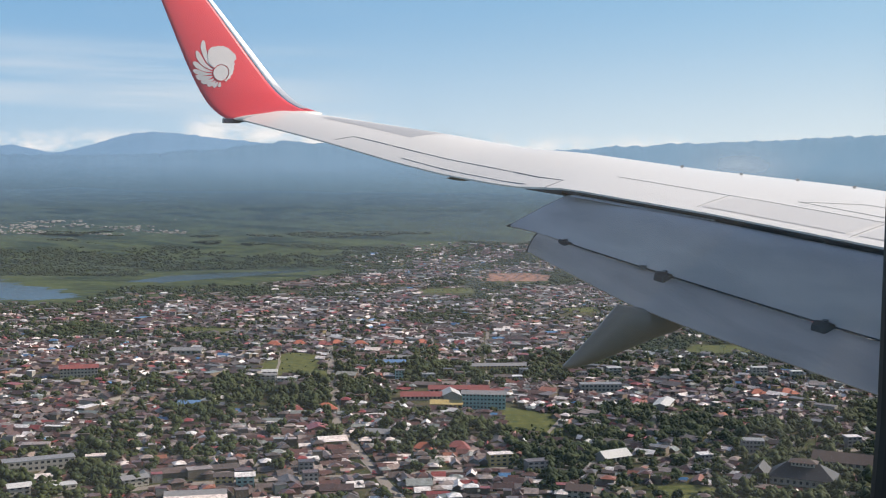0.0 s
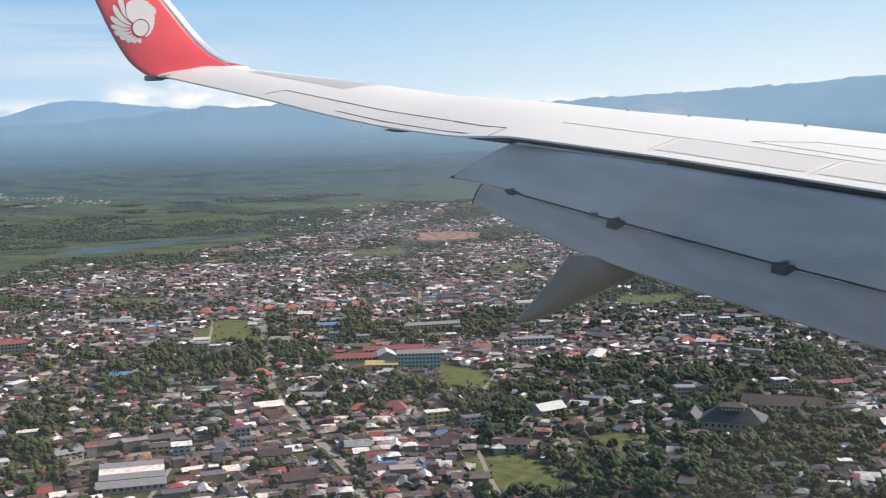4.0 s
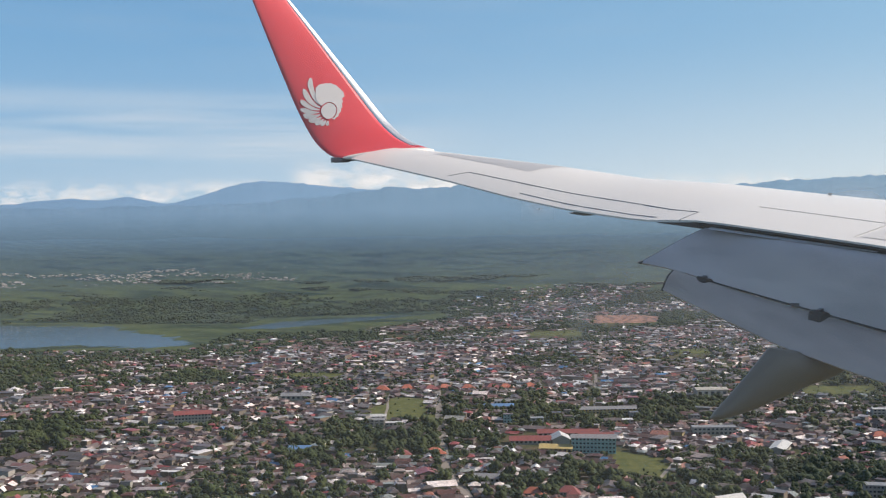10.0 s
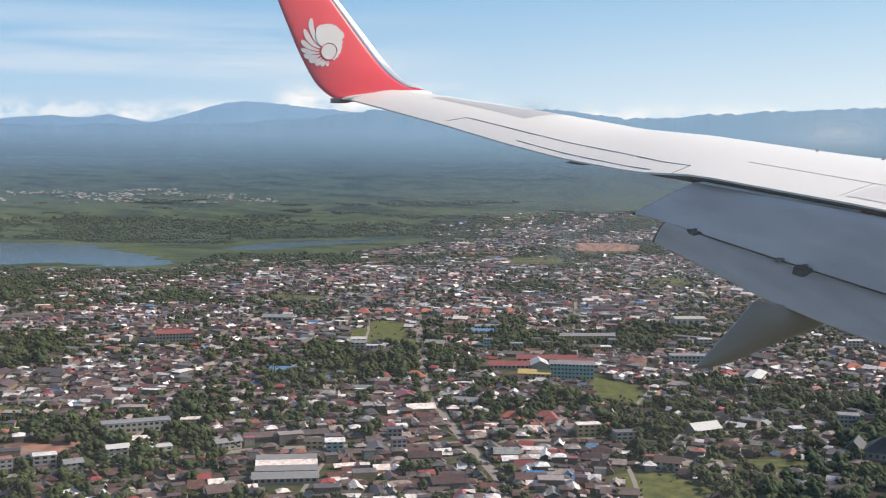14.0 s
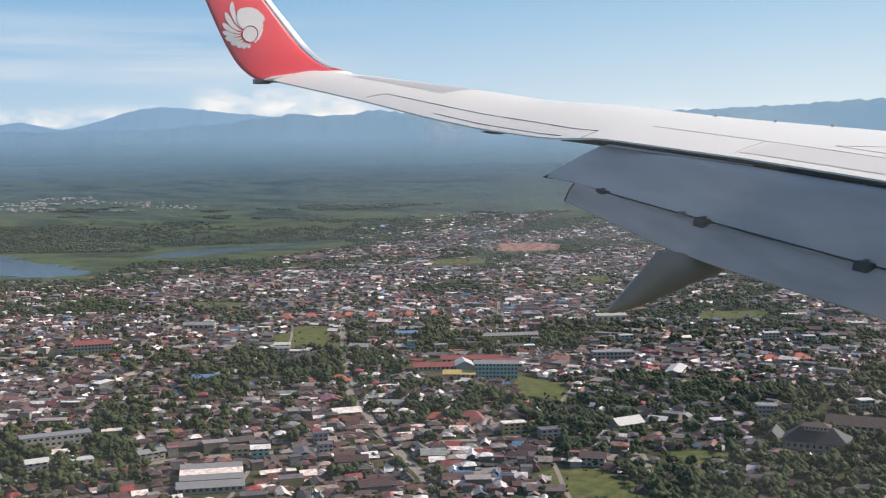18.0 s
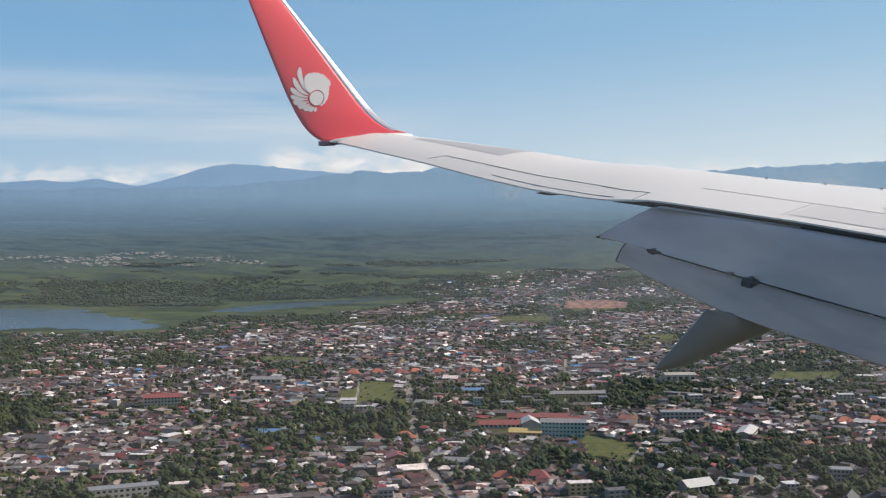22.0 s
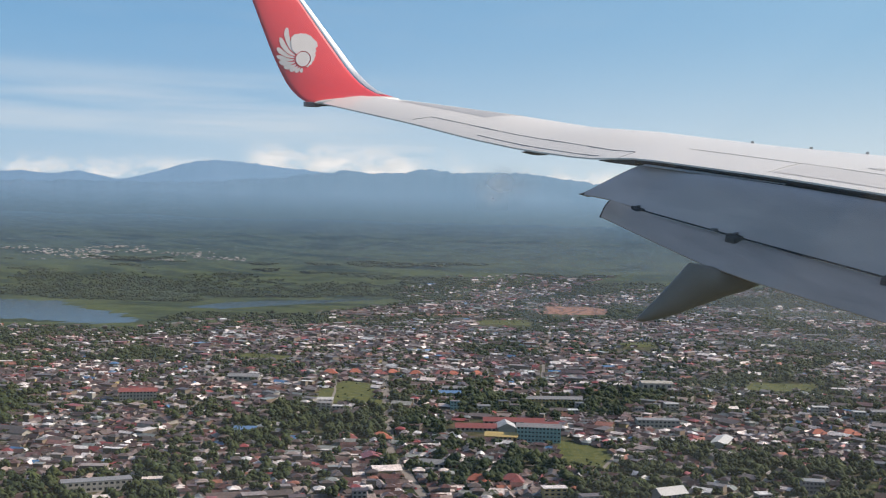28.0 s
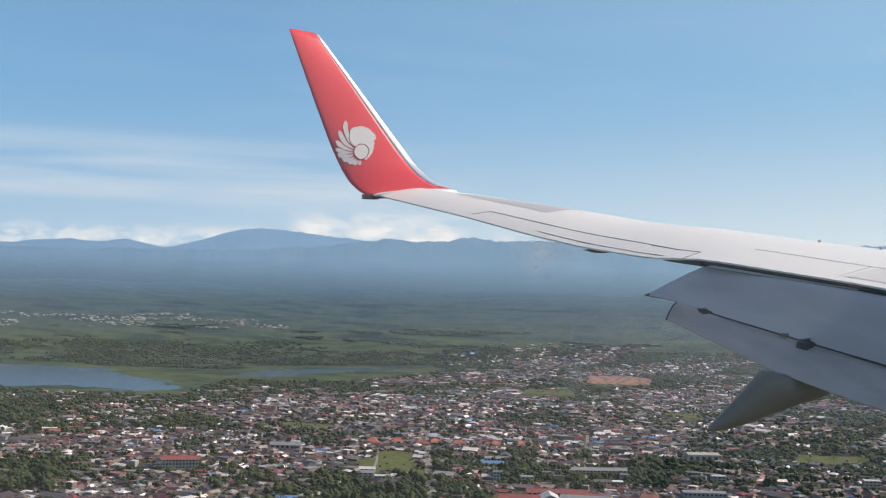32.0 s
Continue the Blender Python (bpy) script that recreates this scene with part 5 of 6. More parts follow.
for _ in range(1500):
    az, r = radians(-33 + 20 * rng.random() ** 1.3), rng.uniform(3480, 3760)
    if noise.noise(Vector((az * 20, r * 0.012, 0))) < 0.02 + max(0.0, az + 0.36) * 0.9:
        continue
    pv, pf = join(*PLANS[int(rng.integers(0, 6))][:2])
    vv, ff = spread(pv, tris(pf), np.array([(r * math.sin(az), r * math.cos(az), rise(r))]), np.array([rng.uniform(0, 3)]), np.ones((1, 3)) * rng.uniform(0.6, 0.95))
    vs.append(vv), fs.append(ff + n)
    n += len(vv)
bulk("village_houses", np.concatenate(vs), np.concatenate(fs), plain("pale_village_walls", (0.36, 0.335, 0.31), 0.8, 0.06, 0.4), "tiny pale houses of a far village", "houses")

# ---- larger buildings ----


def hall(name, label, category, x, y, turn, w, d, h, r, wall_m, roof_m, storeys=1, columns=6, flat=False):
    root = thing(name, label, category, (x, y, 0), turn)
    wl_, rf = flat_block(w, d, h) if flat else gable(w, d, h, r)
    put("wall", mesh_of("wall", *wl_, wall_m), root)
    put("roof", mesh_of("roof", *rf, roof_m), root)
    step = h / storeys
    wm = mesh_of("window", *box(0, 0, 0, w / columns * 0.55, 0.16, step * 0.42), M_WINDOW)
    for s in range(storeys):
        for c_ in range(columns):
            put("window", wm, root, "", pose((c_ + 0.5) * w / columns - w / 2, -d / 2 - 0.03, step * (s + 0.55)))
    side = mesh_of("window", *box(0, 0, 0, 0.16, d * 0.16, step * 0.42), M_WINDOW)
    for s in range(storeys):
        for c_ in (-0.3, 0, 0.3):
            put("window", side, root, "", pose(w / 2 + 0.03, d * c_, step * (s + 0.55)))
        if storeys > 1:
            put("floor_band", mesh_of("floor_band", *box(0, -d / 2 - 0.12, step * s + 0.12, w + 0.1, 0.24, 0.24), M_CREAM), root)
    return root


for x, y, turn, wd, st in SHOPS:
    pick_ = int(rng.integers(0, 5))
    hall("shop_house", ("pale", "grey", "cream", "ochre", "teal")[pick_] + (" two" if st == 2 else " three") + "-storey shop house standing beside the road", "shop house", x, y, turn, wd, 9.5, 3.1 * st, 1.6, (M_CREAM, M_GREYROOF, M_CREAM, M_YELLOW, M_TEAL)[pick_], (M_GREYROOF, M_ROOF, M_WHITE, M_ROOF, M_ROOF)[pick_], st, max(3, int(wd / 4)), rng.random() < 0.45)
hall("school_wing", "long school building under a red sheet roof", "school", -28, 1155, 4, 40, 15, 4.5, 3.2, M_CREAM, M_TILE_RED, 1, 9)
hall("school_wing", "school building under a red roof beside the white hall", "school", 38, 1172, 8, 34, 16, 4.5, 3.4, M_CREAM, M_TILE_RED, 1, 8)
hall("school_hall", "school hall with a bright white roof", "school", 2, 1158, 96, 24, 17, 6, 4.0, M_CREAM, M_WHITE, 1, 5)
hall("school_wing", "long school building behind, dull red roof", "school", 10, 1196, 4, 62, 12, 4.5, 2.8, M_CREAM, M_TILE_RED, 1, 12)
hall("office_block", "teal four-storey office block with window rows", "building", 34, 1112, -3, 42, 15, 15, 2.2, M_TEAL, M_GREYROOF, 4, 12)
hall("ochre_hall", "ochre walled hall with a grey ridged roof", "building", -2, 1108, -3, 30, 16, 6, 2.6, M_YELLOW, M_YELLOW, 1, 7)
hall("market_hall", "wide market hall with stepped grey roofs", "market", -165, 738, 12, 42, 14, 4.5, 2.2, M_CREAM, M_GREYROOF, 1, 10)
for i in range(3):
    hall("market_bay", "long market bay under a pale ridged roof", "market", -168 - 3 * i, 755 + 14 * i, 12, 40, 10, 4.5, 1.7, M_CREAM, M_ROOF if i == 1 else M_GREYROOF, 1, 6)
hall("hotel", "cream three-storey hotel under a red roof", "hotel", -410, 1265, 18, 40, 14, 11, 3.0, M_CREAM, M_TILE_RED, 3, 11)
hall("barracks", "long ochre row building under a brown roof", "building", 55, 1340, 8, 68, 12, 6, 2.2, M_YELLOW, M_GREYROOF, 2, 16)
hall("warehouse", "pale box warehouse with a cream roof", "warehouse", 190, 1465, 6, 38, 22, 11, 1.6, M_CREAM, M_CREAM, 1, 5)
hall("apartment_block", "grey three-storey apartment block", "building", 250, 940, -8, 18, 12, 10, 0, M_GREYROOF, M_GREYROOF, 3, 6, True)
hall("shop_row", "row of grey two-storey shops on the road", "shops", -310, 860, 26, 52, 13, 8, 0, M_CREAM, M_GREYROOF, 2, 12, True)
hall("blue_hall", "hall under a blue sheet roof", "building", -250, 1100, 5, 20, 11, 5, 2.2, M_CREAM, M_BLUE, 1, 7)
hall("shop_row", "row of pale two-storey shops", "shops", 160, 1210, 4, 44, 14, 8, 0, M_CREAM, M_GREYROOF, 2, 10, True)
hall("pale_house", "house with a pale grey sheet roof", "house", -60, 980, -6, 22, 12, 5, 2.4, M_CREAM, M_GREYROOF, 1, 5)
hall("chapel", "white roofed chapel with cream walls", "chapel", 130, 900, 30, 24, 13, 6, 4, M_CREAM, M_WHITE, 1, 5)
hall("workshop", "workshop under a wide grey roof", "building", -330, 1440, 2, 38, 18, 6, 2.4, M_CREAM, M_GREYROOF, 1, 6)
hall("depot", "depot with a long white roof", "building", 210, 1120, 70, 40, 14, 6, 2.2, M_CREAM, M_WHITE, 1, 8)

hall("long_shed", "long shed under a faded blue sheet roof", "building", -70, 1372, 5, 34, 13, 4, 2.0, M_CREAM, M_BLUE, 1, 8)
hall("long_shed", "long shed under a pale grey sheet roof", "building", -62, 1410, 5, 32, 10, 4, 1.8, M_CREAM, M_GREYROOF, 1, 8)
M_ORANGE = plain("orange_roof_tile", (0.40, 0.115, 0.065), 0.65, 0.25)


def villa(x, y, turn, roof_m, label):
    """A house with a tall hipped tile roof and a lower hipped wing."""
    root = thing("villa", label, "house", (x, y, 0), turn, group="villas with tile roofs")
    w1, r1 = hipped(15, 11, 3.4, 4.2)
    w2, r2 = hipped(9, 8, 3.0, 2.8)
    put("wall", mesh_of("wall", *w1, M_CREAM), root, "cream plastered wall")
    put("roof", mesh_of("roof", *r1, roof_m), root)
    put("wing_wall", mesh_of("wing_wall", *moved(w2, 5, -6.5), M_CREAM), root)
    put("wing_roof", mesh_of("wing_roof", *moved(r2, 5, -6.5, 0.02), roof_m), root)
    for k in (-5.2, -2.6):
        put("window", mesh_of("window", *box(k, -5.53, 1.8, 1.5, 0.12, 1.3), M_WINDOW), root)
    put("window", mesh_of("window", *box(5, -10.53, 1.7, 1.8, 0.12, 1.3), M_WINDOW), root)
    put("door", mesh_of("door", *box(-0.6, -5.53, 1.1, 1.1, 0.12, 2.2), M_DOOR), root)
    return root


for i, (x, y, turn) in enumerate(VILLAS):
    villa(x, y, turn, M_TILE_RED if i % 3 == 2 else M_ORANGE, "villa under a tall dull red tile roof" if i % 3 == 2 else "villa under a tall orange tile roof")

# a walled compound with great dark roofs beside a lawn
M_BLACKROOF = plain("black_roof_tile", (0.022, 0.021, 0.024), 0.55, 0.3)
M_BROWNROOF = plain("brown_roof_tile", (0.085, 0.055, 0.045), 0.65, 0.2)


def great_hall():
    root = thing("great_hall", "great hall with steep black roofs beside a lawn", "hall", (262, 842, 0), -24)
    wl_, rf = hipped(44, 26, 6.0, 9.5, 2.2)
    put("wall", mesh_of("wall", *wl_, M_CREAM), root, "pale plastered wall")
    put("roof", mesh_of("roof", *rf, M_BLACKROOF), root, "steep black tile roof")
    v1, f1 = box(0, 0, 13.6, 17, 9, 4.2)
    put("lantern", mesh_of("lantern", v1, f1, M_CREAM), root, "raised storey with a row of windows")
    put("lantern_roof", mesh_of("lantern_roof", *moved(hipped(18, 10, 0.3, 2.4, 1.4)[1], 0, 0, 15.5), M_BROWNROOF), root, "brown tile roof")
    for k in range(6):
        put("window", mesh_of("window", *box(-6.5 + 2.6 * k, -4.53, 14.4, 1.3, 0.12, 1.3), M_WINDOW), root)
    w2, r2 = gable(20, 15, 5.0, 7.5, 2.0)
    put("porch_wall", mesh_of("porch_wall", *moved(w2, -30, -4, 0, True), M_BROWNROOF), root, "dark timber gable wall")
    put("porch_roof", mesh_of("porch_roof", *moved(r2, -30, -4, 0.03, True), M_BLACKROOF), root, "black gabled porch roof")
    for k in range(5):
        put("column", mesh_of("column", *box(-36 + 3.0 * k, -16.2, 2.5, 0.7, 0.7, 5.0), M_WHITE), root, "white porch column")
    for k in range(9):
        put("window", mesh_of("window", *box(-18 + 4.5 * k, -13.05, 2.8, 1.8, 0.14, 2.2), M_WINDOW), root)


great_hall()
hall("long_hall", "long hall under a brown tile roof", "building", 318, 892, -24, 62, 20, 5, 5.5, M_CREAM, M_BROWNROOF, 1, 12)
hall("gate_house", "two-storey building with brown hipped roofs", "building", 92, 796, -12, 17, 14, 7, 2.6, M_CREAM, M_BROWNROOF, 2, 4)
blob("lawn", [(146, 800), (152, 828), (184, 834), (200, 806), (186, 788)], 0.16, M_FIELD, "mown yellow-green lawn before the great hall", "lawn", 2.0)
blob("yard", [(98, 810), (104, 832), (128, 834), (134, 806), (120, 798)], 0.16, M_ROAD, "dusty yard with parked cars", "yard", 2.0)

# ---- trees ----
ICO_T = (1 + 5 ** 0.5) / 2
ICO_V = np.array([(-1, ICO_T, 0), (1, ICO_T, 0), (-1, -ICO_T, 0), (1, -ICO_T, 0), (0, -1, ICO_T), (0, 1, ICO_T), (0, -1, -ICO_T), (0, 1, -ICO_T), (ICO_T, 0, -1), (ICO_T, 0, 1), (-ICO_T, 0, -1), (-ICO_T, 0, 1)]) / math.hypot(1, ICO_T)
ICO_F = [(0, 11, 5), (0, 5, 1), (0, 1, 7), (0, 7, 10), (0, 10, 11), (1, 5, 9), (5, 11, 4), (11, 10, 2), (10, 7, 6), (7, 1, 8), (3, 9, 4), (3, 4, 2), (3, 2, 6), (3, 6, 8), (3, 8, 9), (4, 9, 5), (2, 4, 11), (6, 2, 10), (8, 6, 7), (9, 8, 1)]


TUFT_V = np.array([(0, 0, 1.0)] + [(math.cos(k * 1.2566 + 0.3), math.sin(k * 1.2566 + 0.3), 0.1) for k in range(5)] + [(0, 0, -0.8)])
TUFT_F = [(0, k + 1, (k + 1) % 5 + 1) for k in range(5)] + [(6, (k + 1) % 5 + 1, k + 1) for k in range(5)]


def crown(seed, lobes, leaves, leaf, radius, height, base, fine=False):
    """Jittered lobes with loose leaf tufts standing out of them."""
    g = np.random.default_rng(seed)
    v, f = [], []
    for k in range(lobes):
        a_ = g.uniform(0, 6.283)
        d_ = radius * g.uniform(0.15, 0.6)
        c = np.array([d_ * math.cos(a_), d_ * math.sin(a_), base + height * g.uniform(0.25, 0.75)])
        s = radius * (g.uniform(0.26, 0.52) if fine else g.uniform(0.38, 0.6))
        n = len(v)
        if fine:
            v += list(c + TUFT_V * (s * g.uniform(0.65, 1.35, (7, 1))) * (1, 1, g.uniform(0.6, 1.1)))
            f += [tuple(i + n for i in q) for q in TUFT_F]
        else:
            v += list(c + ICO_V * (s * g.uniform(0.7, 1.15, (12, 1))) * (1, 1, 0.8))
            f += [tuple(i + n for i in q) for q in ICO_F]
        for _ in range(leaves):
            w = g.normal(size=3)
            w /= np.linalg.norm(w)
            w[2] = abs(w[2]) * 0.9 - 0.15
            p = c + w * s * g.uniform(0.9, 1.22) * (1, 1, 0.85)
            t1, t2 = g.normal(size=3) * leaf, g.normal(size=3) * leaf
            n = len(v)
            v += [p - t1, p + t1 * 0.8, p + t2, p - t2 * 0.6 + w * leaf]
            f += [(n, n + 1, n + 2), (n, n + 3, n + 1)]
    return v, f


def trunk(h, r, limbs):
    rings = [[(rr * math.cos(k) + lean, rr * math.sin(k), z) for k in np.linspace(0, 6.283, 7)[:-1]] for z, rr, lean in ((0, r * 1.3, 0), (h * 0.3, r, 0.05), (h * 0.7, r * 0.75, 0.15), (h, r * 0.4, 0.2))]
    out = loft(rings)
    for i in range(limbs):
        g = i * 2.4
        z0 = h * (0.55 + 0.08 * i)
        ring = [[(0.12 + q * 1.7 * math.cos(g) + (r * 0.4 * (1 - q * 0.6)) * math.cos(k), q * 1.7 * math.sin(g) + (r * 0.4 * (1 - q * 0.6)) * math.sin(k), z0 + q * 1.6) for k in np.linspace(0, 6.283, 5)[:-1]] for q in (0, 1)]
        out = join(out, loft(ring))
    return out


def palm_crown(seed, n, length, h):
    g = np.random.default_rng(seed)
    v, f = [], []
    for i in range(n):
        a_ = i * 6.283 / n + g.uniform(-0.2, 0.2)
        up = g.uniform(0.1, 0.75)
        k0 = len(v)
        for q in (0, 0.35, 0.7, 1.0):
            w = 0.55 * (0.35 + 1.3 * q * (1.08 - q))
            r = q * length
            z = h + length * (up * q - 0.85 * q * q)
            for s in (-1, 0, 1):
                v.append((r * math.cos(a_) - s * w * math.sin(a_), r * math.sin(a_) + s * w * math.cos(a_), z - 0.25 * abs(s)))
        for q in range(3):
            for s in range(2):
                b = k0 + 3 * q + s
                f += [(b, b + 1, b + 4), (b, b + 4, b + 3)]
    return v, f


spots = []
house_grid = {}
for x, y, turn, kind, r in houses:
    house_grid.setdefault((int(x // 16), int(y // 16)), []).append((x, y))


def near_house(x, y, gap):
    for i in (-1, 0, 1):
        for j in (-1, 0, 1):
            for hx, hy in house_grid.get((int(x // 16) + i, int(y // 16) + j), ()):
                if abs(hx - x) < gap and abs(hy - y) < gap:
                    return True
    return False


tries = 0
while len(spots) < 26500 and tries < 240000:
    tries += 1
    az, r = radians(rng.uniform(-29, 29)), rng.uniform(640 ** 1.75, 3250 ** 1.75) ** (1 / 1.75)
    x, y = r * math.sin(az), r * math.cos(az)
    edge = far_edge(x, y)
    g = wood(x, y)
    if r < edge and rng.random() > 0.62 + 1.9 * g:
        continue
    if r > edge and g < -0.25 and r > edge + 120:
        continue
    if near_house(x, y, 4.0 if rng.random() < 0.5 else 2.2) or not free(x, y, 2.5, -4):
        continue
    spots.append((r, x, y, rng.random(), rng.uniform(0, 6.283), rng.uniform(0.5, 1.0) + 0.55 * max(0.0, g) + 0.5 * rng.random() ** 4))
spots.sort()

# the nearest trees, with trunk and crown
kinds = []
for seed, lobes, rad, hgt, base in ((1, 7, 4.2, 6.0, 2.6), (2, 9, 5.0, 7.0, 3.0), (3, 6, 3.4, 5.0, 2.2), (4, 8, 4.6, 8.5, 3.2)):
    root = thing("tree", "broad leafy green tree among the houses", "tree", group="trees of the town")
    put("trunk", mesh_of("trunk", *trunk(base + hgt * 0.4, 0.28, 4), M_BARK), root, "brown trunk with limbs")
    put("crown", mesh_of("crown", *crown(seed, lobes + 2, 40, 0.4, rad, hgt, base), M_LEAF), root, "dense green crown")
    kinds.append(root)
for seed in (11, 12):
    root = thing("palm_tree", "tall coconut palm with drooping fronds", "palm tree", group="palms of the town")
    put("trunk", mesh_of("trunk", *trunk(9.5, 0.18, 0), M_BARK), root, "slim grey trunk")
    put("crown", mesh_of("crown", *palm_crown(seed, 13, 4.2, 9.5), M_PALM), root, "tuft of fronds")
    kinds.append(root)
first = set()
for i, (r, x, y, q, turn, size) in enumerate(spots[:300]):
    k = min(3, int(q * 4.3)) if q < 0.92 else (4 if q < 0.96 else 5)
    m = pose(x, y, 0, 0, 0, math.degrees(turn))
    ob = kinds[k] if k not in first else copy_thing(kinds[k], m)
    ob.matrix_basis = m @ Matrix.Diagonal((size, size, size, 1))
    first.add(k)

CLOSE, MID = spots[300:4200], spots[4200:]
palm_shapes = [join(palm_crown(60 + k, 10, 4.2, 9.0), (lambda t_: (t_[0], tris(t_[1])))(trunk(9.0, 0.2, 0))) for k in range(2)]
for name, material, label, mine, shapes in (
        ("tree_crowns", M_LEAF, "dark green trees standing between the houses", [s for s in CLOSE if s[3] < 0.955], [crown(30 + k, 13, 2, 0.45, (4.2, 5.0, 5.6)[k % 3], (5.4, 7.4, 4.8, 6.2)[k % 4], 0.8, True) for k in range(12)]),
        ("distant_tree_crowns", M_LEAF, "dark green trees at the far edge of the town", [s for s in MID if s[3] < 0.97 and s[0] > 1750], [crown(50 + k, 3, 0, 0.6, (5.4, 6.4, 7.0)[k % 3], (5.0, 6.2, 4.4, 5.6)[k % 4], 0.5, True) for k in range(12)]),
        ("far_tree_crowns", M_LEAF, "dark green trees over the far houses", [s for s in MID if s[3] < 0.97 and s[0] <= 1750], [crown(40 + k, 5, 0, 0.6, (4.6, 5.6, 6.2)[k % 3], (5.0, 6.6, 4.4, 5.6)[k % 4], 0.6, True) for k in range(12)]),
        ("palm_crowns", M_PALM, "coconut palms standing over the houses", [s for s in CLOSE if s[3] >= 0.955] + [s for s in MID if s[3] >= 0.97], palm_shapes)):
    vs, fs, n = [], [], 0
    for k, (sv, sf) in enumerate(shapes):
        part_ = mine[k::len(shapes)]
        at = np.array([(s[1], s[2], rise(s[0])) for s in part_])
        sz = np.array([(s[5] * (0.85 + 0.5 * (s[4] % 1)), s[5], s[5] * (0.8 + 0.5 * (s[4] * 7 % 1))) for s in part_])
        vv, ff = spread(sv, sf, at, np.array([s[4] for s in part_]), sz)
        vs.append(vv), fs.append(ff + n)
        n += len(vv)
    bulk(name, np.concatenate(vs), np.concatenate(fs), material, label, "trees", name != "palm_crowns")

# shrubs on the meadows
vs, fs, n = [], [], 0
for pts in FIELDS:
    xs, ys = [p[0] for p in pts], [p[1] for p in pts]
    for _ in range(60):
        x, y = rng.uniform(min(xs), max(xs)), rng.uniform(min(ys), max(ys))
        if noise.noise(Vector((x * 0.03, y * 0.03, 1.5))) < -0.1:
            continue
        sv, sf = crown(int(rng.integers(200, 206)), 3, 4, 0.5, 4.0, 4.5, 0.0)
        vv, ff = spread(sv, sf, np.array([(x, y, 0.0)]), np.array([rng.uniform(0, 6)]), np.ones((1, 3)) * rng.uniform(0.18, 0.6))
        vs.append(vv), fs.append(ff + n)
        n += len(vv)
bulk("shrubs", np.concatenate(vs), np.concatenate(fs), M_LEAF, "low green shrubs dotted over the meadows", "shrubs", True)

# far woods as low clumps on the plain
mine = []
while len(mine) < 5200:
    az, r = radians(rng.uniform(-31, 31)), 2300 + 1250 * rng.random() ** 1.2
    x, y = r * math.sin(az), r * math.cos(az)
    if r < far_edge(x, y) - 60 or noise.noise(Vector((x * 0.0028, y * 0.0085, 0.0))) + 0.45 * noise.noise(Vector((x * 0.011, y * 0.02, 4.0))) < 0.2 or any(inside((x, y), p) for p in OPEN):
        continue
    mine.append((x, y, rise(r) - 1, rng.uniform(0, 6.28), rng.uniform(0.6, 1.2)))
vs, fs, n = [], [], 0
for k in range(4):
    part_ = mine[k::4]
    sv, sf = crown(80 + k, 4, 0, 1.0, 9.0, 6.0, 0.0, True)
    vv, ff = spread(sv, sf, np.array([s[:3] for s in part_]), np.array([s[3] for s in part_]), np.array([(s[4] * 3.0, s[4] * 1.9, s[4] * 0.55) for s in part_]))
    vs.append(vv), fs.append(ff + n)
    n += len(vv)
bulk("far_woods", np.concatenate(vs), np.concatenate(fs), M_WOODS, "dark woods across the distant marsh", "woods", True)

# palms round the lawn
for i in range(9):
    k = i / 8
    x, y = (152 + 32 * k, 833 + 4 * k) if i < 5 else (186 + 4.5 * (i - 4), 830 - 7.5 * (i - 4))
    m = pose(x, y, 0, 0, 0, 47 * i)
    copy_thing(kinds[4 + i % 2], m).matrix_basis = m @ Matrix.Diagonal((0.85, 0.85, 0.85, 1))

# ---- cars ----
M_TYRE = plain("tyre_rubber", (0.02, 0.02, 0.02), 0.8, 2.0)
CAR_PAINTS = [plain("car_white", (0.7, 0.7, 0.7), 0.3, 1.0, 0.05), plain("car_silver", (0.4, 0.41, 0.42), 0.3, 1.0, 0.05), plain("car_red", (0.35, 0.03, 0.03), 0.3, 1.0, 0.05), plain("car_black", (0.03, 0.03, 0.035), 0.3, 1.0, 0.05)]
SIDE = [(-2.1, 0.35), (2.1, 0.35), (2.15, 0.7), (1.3, 0.95), (-1.9, 1.0), (-2.15, 0.75)]
GLASS = [(1.15, 0.93), (0.45, 1.45), (-1.3, 1.5), (-1.85, 0.98)]


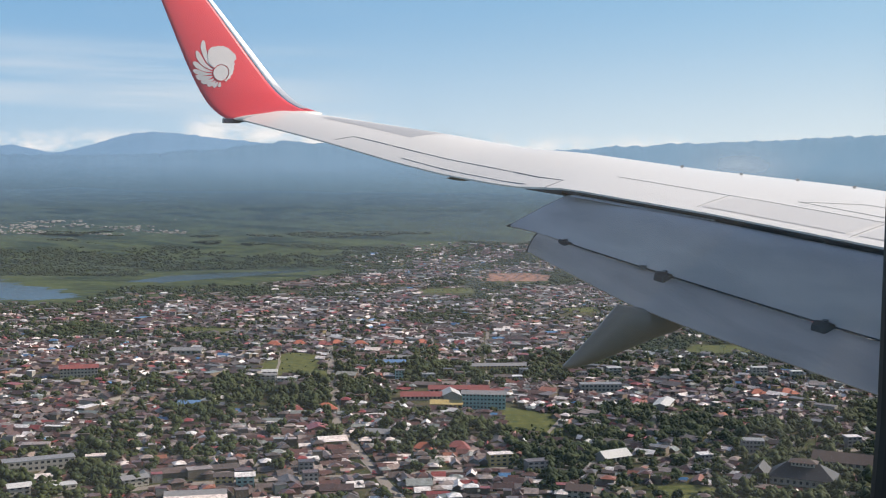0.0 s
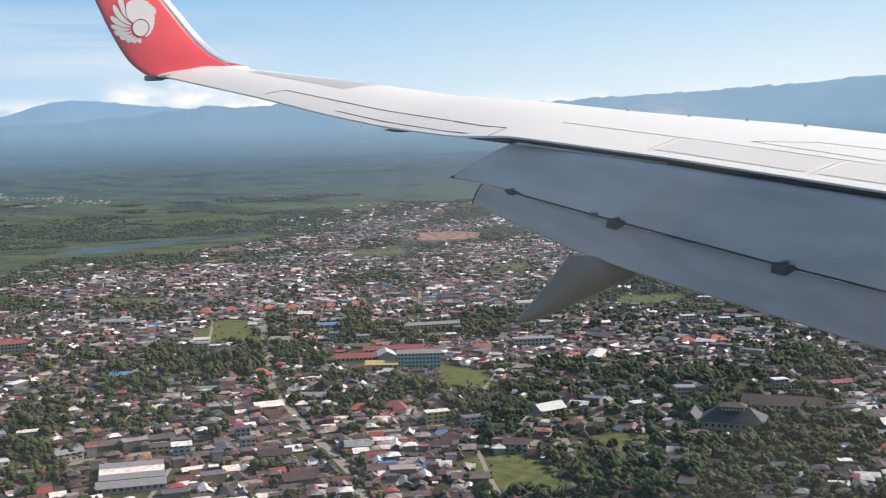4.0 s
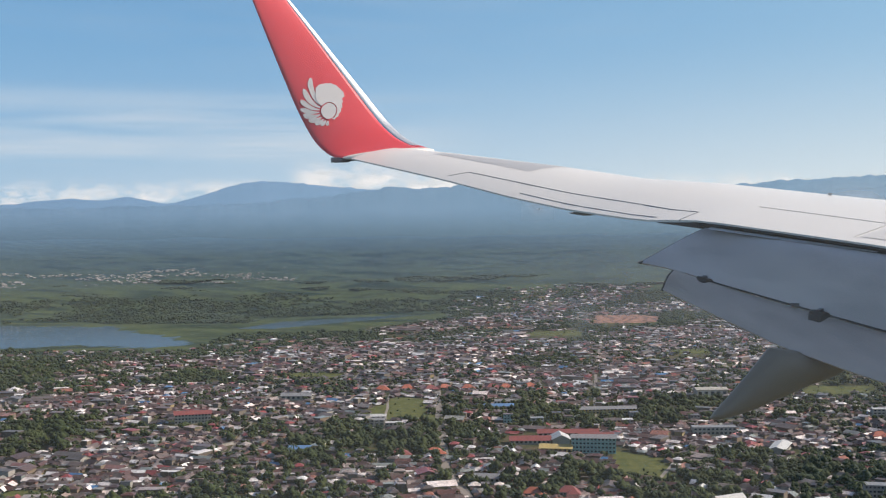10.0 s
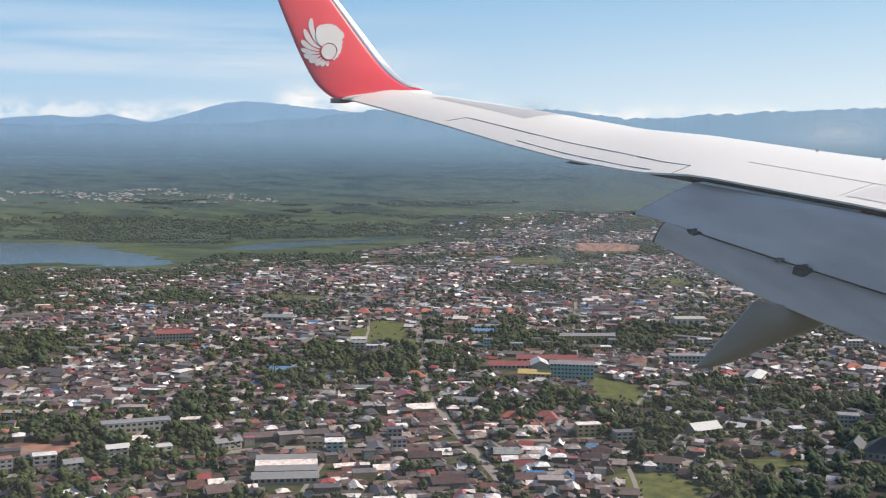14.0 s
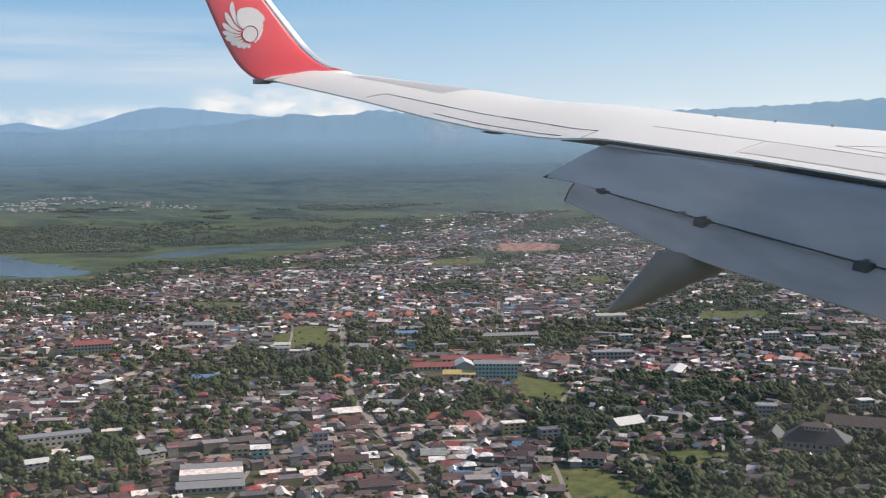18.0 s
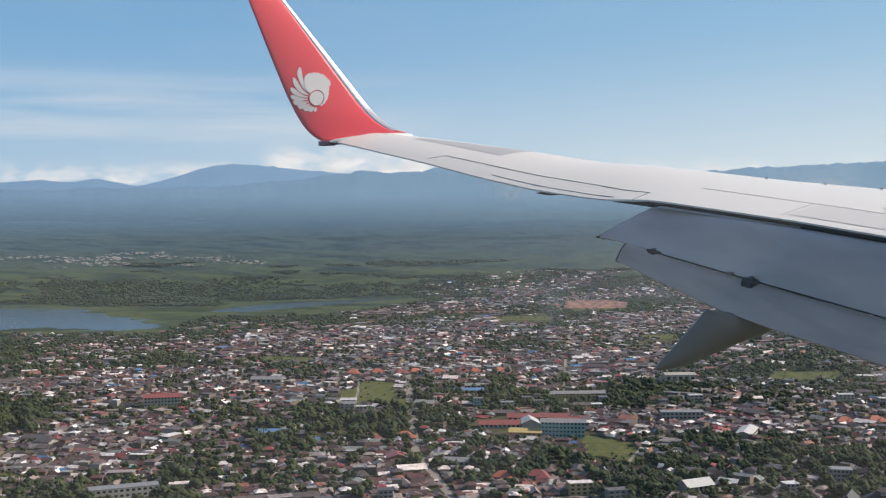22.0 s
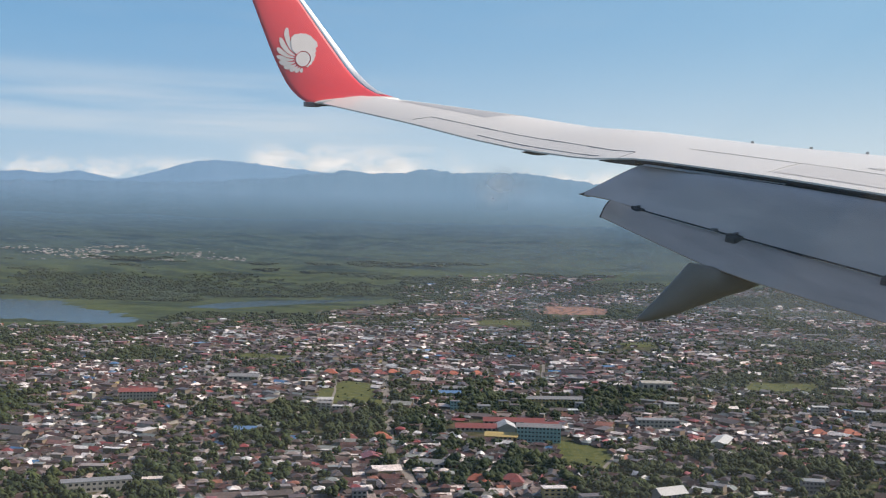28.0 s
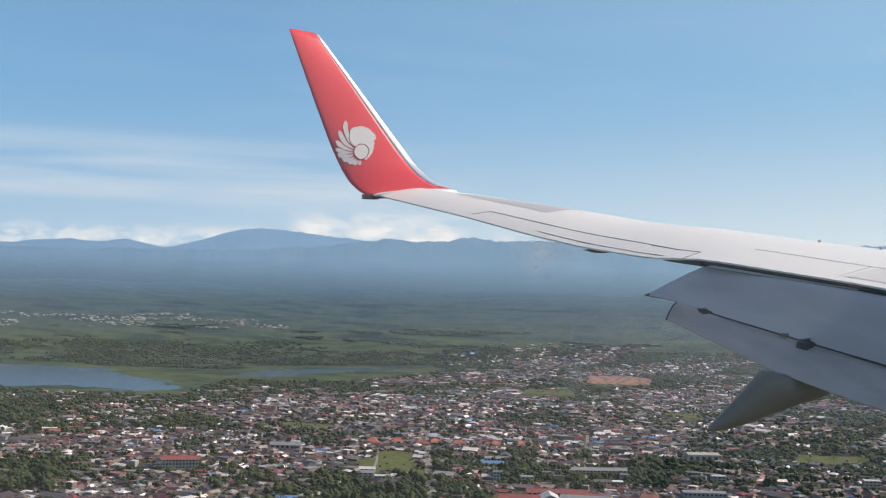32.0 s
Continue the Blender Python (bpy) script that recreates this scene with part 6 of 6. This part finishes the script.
def car(paint, word):
    root = thing("car", word + " car on the dusty road", "car", group="cars on the roads")
    put("body", mesh_of("body", *loft([[(x * q, w_, z) for x, z in SIDE] for w_, q in ((-0.85, 0.97), (-0.75, 1.0), (0.75, 1.0), (0.85, 0.97))]), paint), root, word + " painted body")
    put("windows", mesh_of("windows", *loft([[(x, w_ * (1.0 if z < 1.2 else 0.86), z) for x, z in GLASS] for w_ in (-0.74, 0.74)]), M_WINDOW), root, "dark window glass")
    put("roof", mesh_of("roof", *box(-0.42, 0, 1.5, 1.6, 1.2, 0.06), paint), root)
    disc = mesh_of("wheel", *loft([[(0.32 * math.cos(g), w_, 0.32 * math.sin(g)) for g in np.linspace(0, 6.283, 11)[:-1]] for w_ in (-0.1, 0.1)]), M_TYRE)
    for x in (-1.3, 1.35):
        for y in (-0.8, 0.8):
            put("wheel", disc, root, "", pose(x, y, 0.32))
    return root


cars = [car(p, w_) for p, w_ in zip(CAR_PAINTS, ("white", "silver", "red", "black"))]
stands = [(102 + 4.2 * i, 812 + 8 * (i % 2), 0.17, 70 + 6 * i) for i in range(7)]
for k, (line, width) in enumerate(((ROADS[0][0], 8.0), (ROADS[1][0], 8.0), (ROADS[3][0], 9.0))):
    for (x0, y0), (x1, y1) in zip(line, line[1:]):
        span = math.hypot(x1 - x0, y1 - y0)
        for q in np.arange(18.0, span - 10, 34.0):
            if rng.random() < 0.55:
                side, g = (1 if rng.random() < 0.5 else -1), math.atan2(y1 - y0, x1 - x0)
                q = q + rng.uniform(-9, 9)
                x, y = x0 + (x1 - x0) * q / span - side * 0.22 * width * math.sin(g), y0 + (y1 - y0) * q / span + side * 0.22 * width * math.cos(g)
                o = 2.0 * noise.noise(Vector((x * 0.02, y * 0.02, 1)))
                stands.append((x - o * math.sin(g), y + o * math.cos(g), 0.23, math.degrees(g) + (180 if side > 0 else 0)))
for i, (x, y, z, turn) in enumerate(stands):
    m = pose(x, y, z, 0, 0, turn)
    if i < 4:
        cars[i].matrix_basis = m
    else:
        copy_thing(cars[(i * 7 + i // 3) % 4], m)
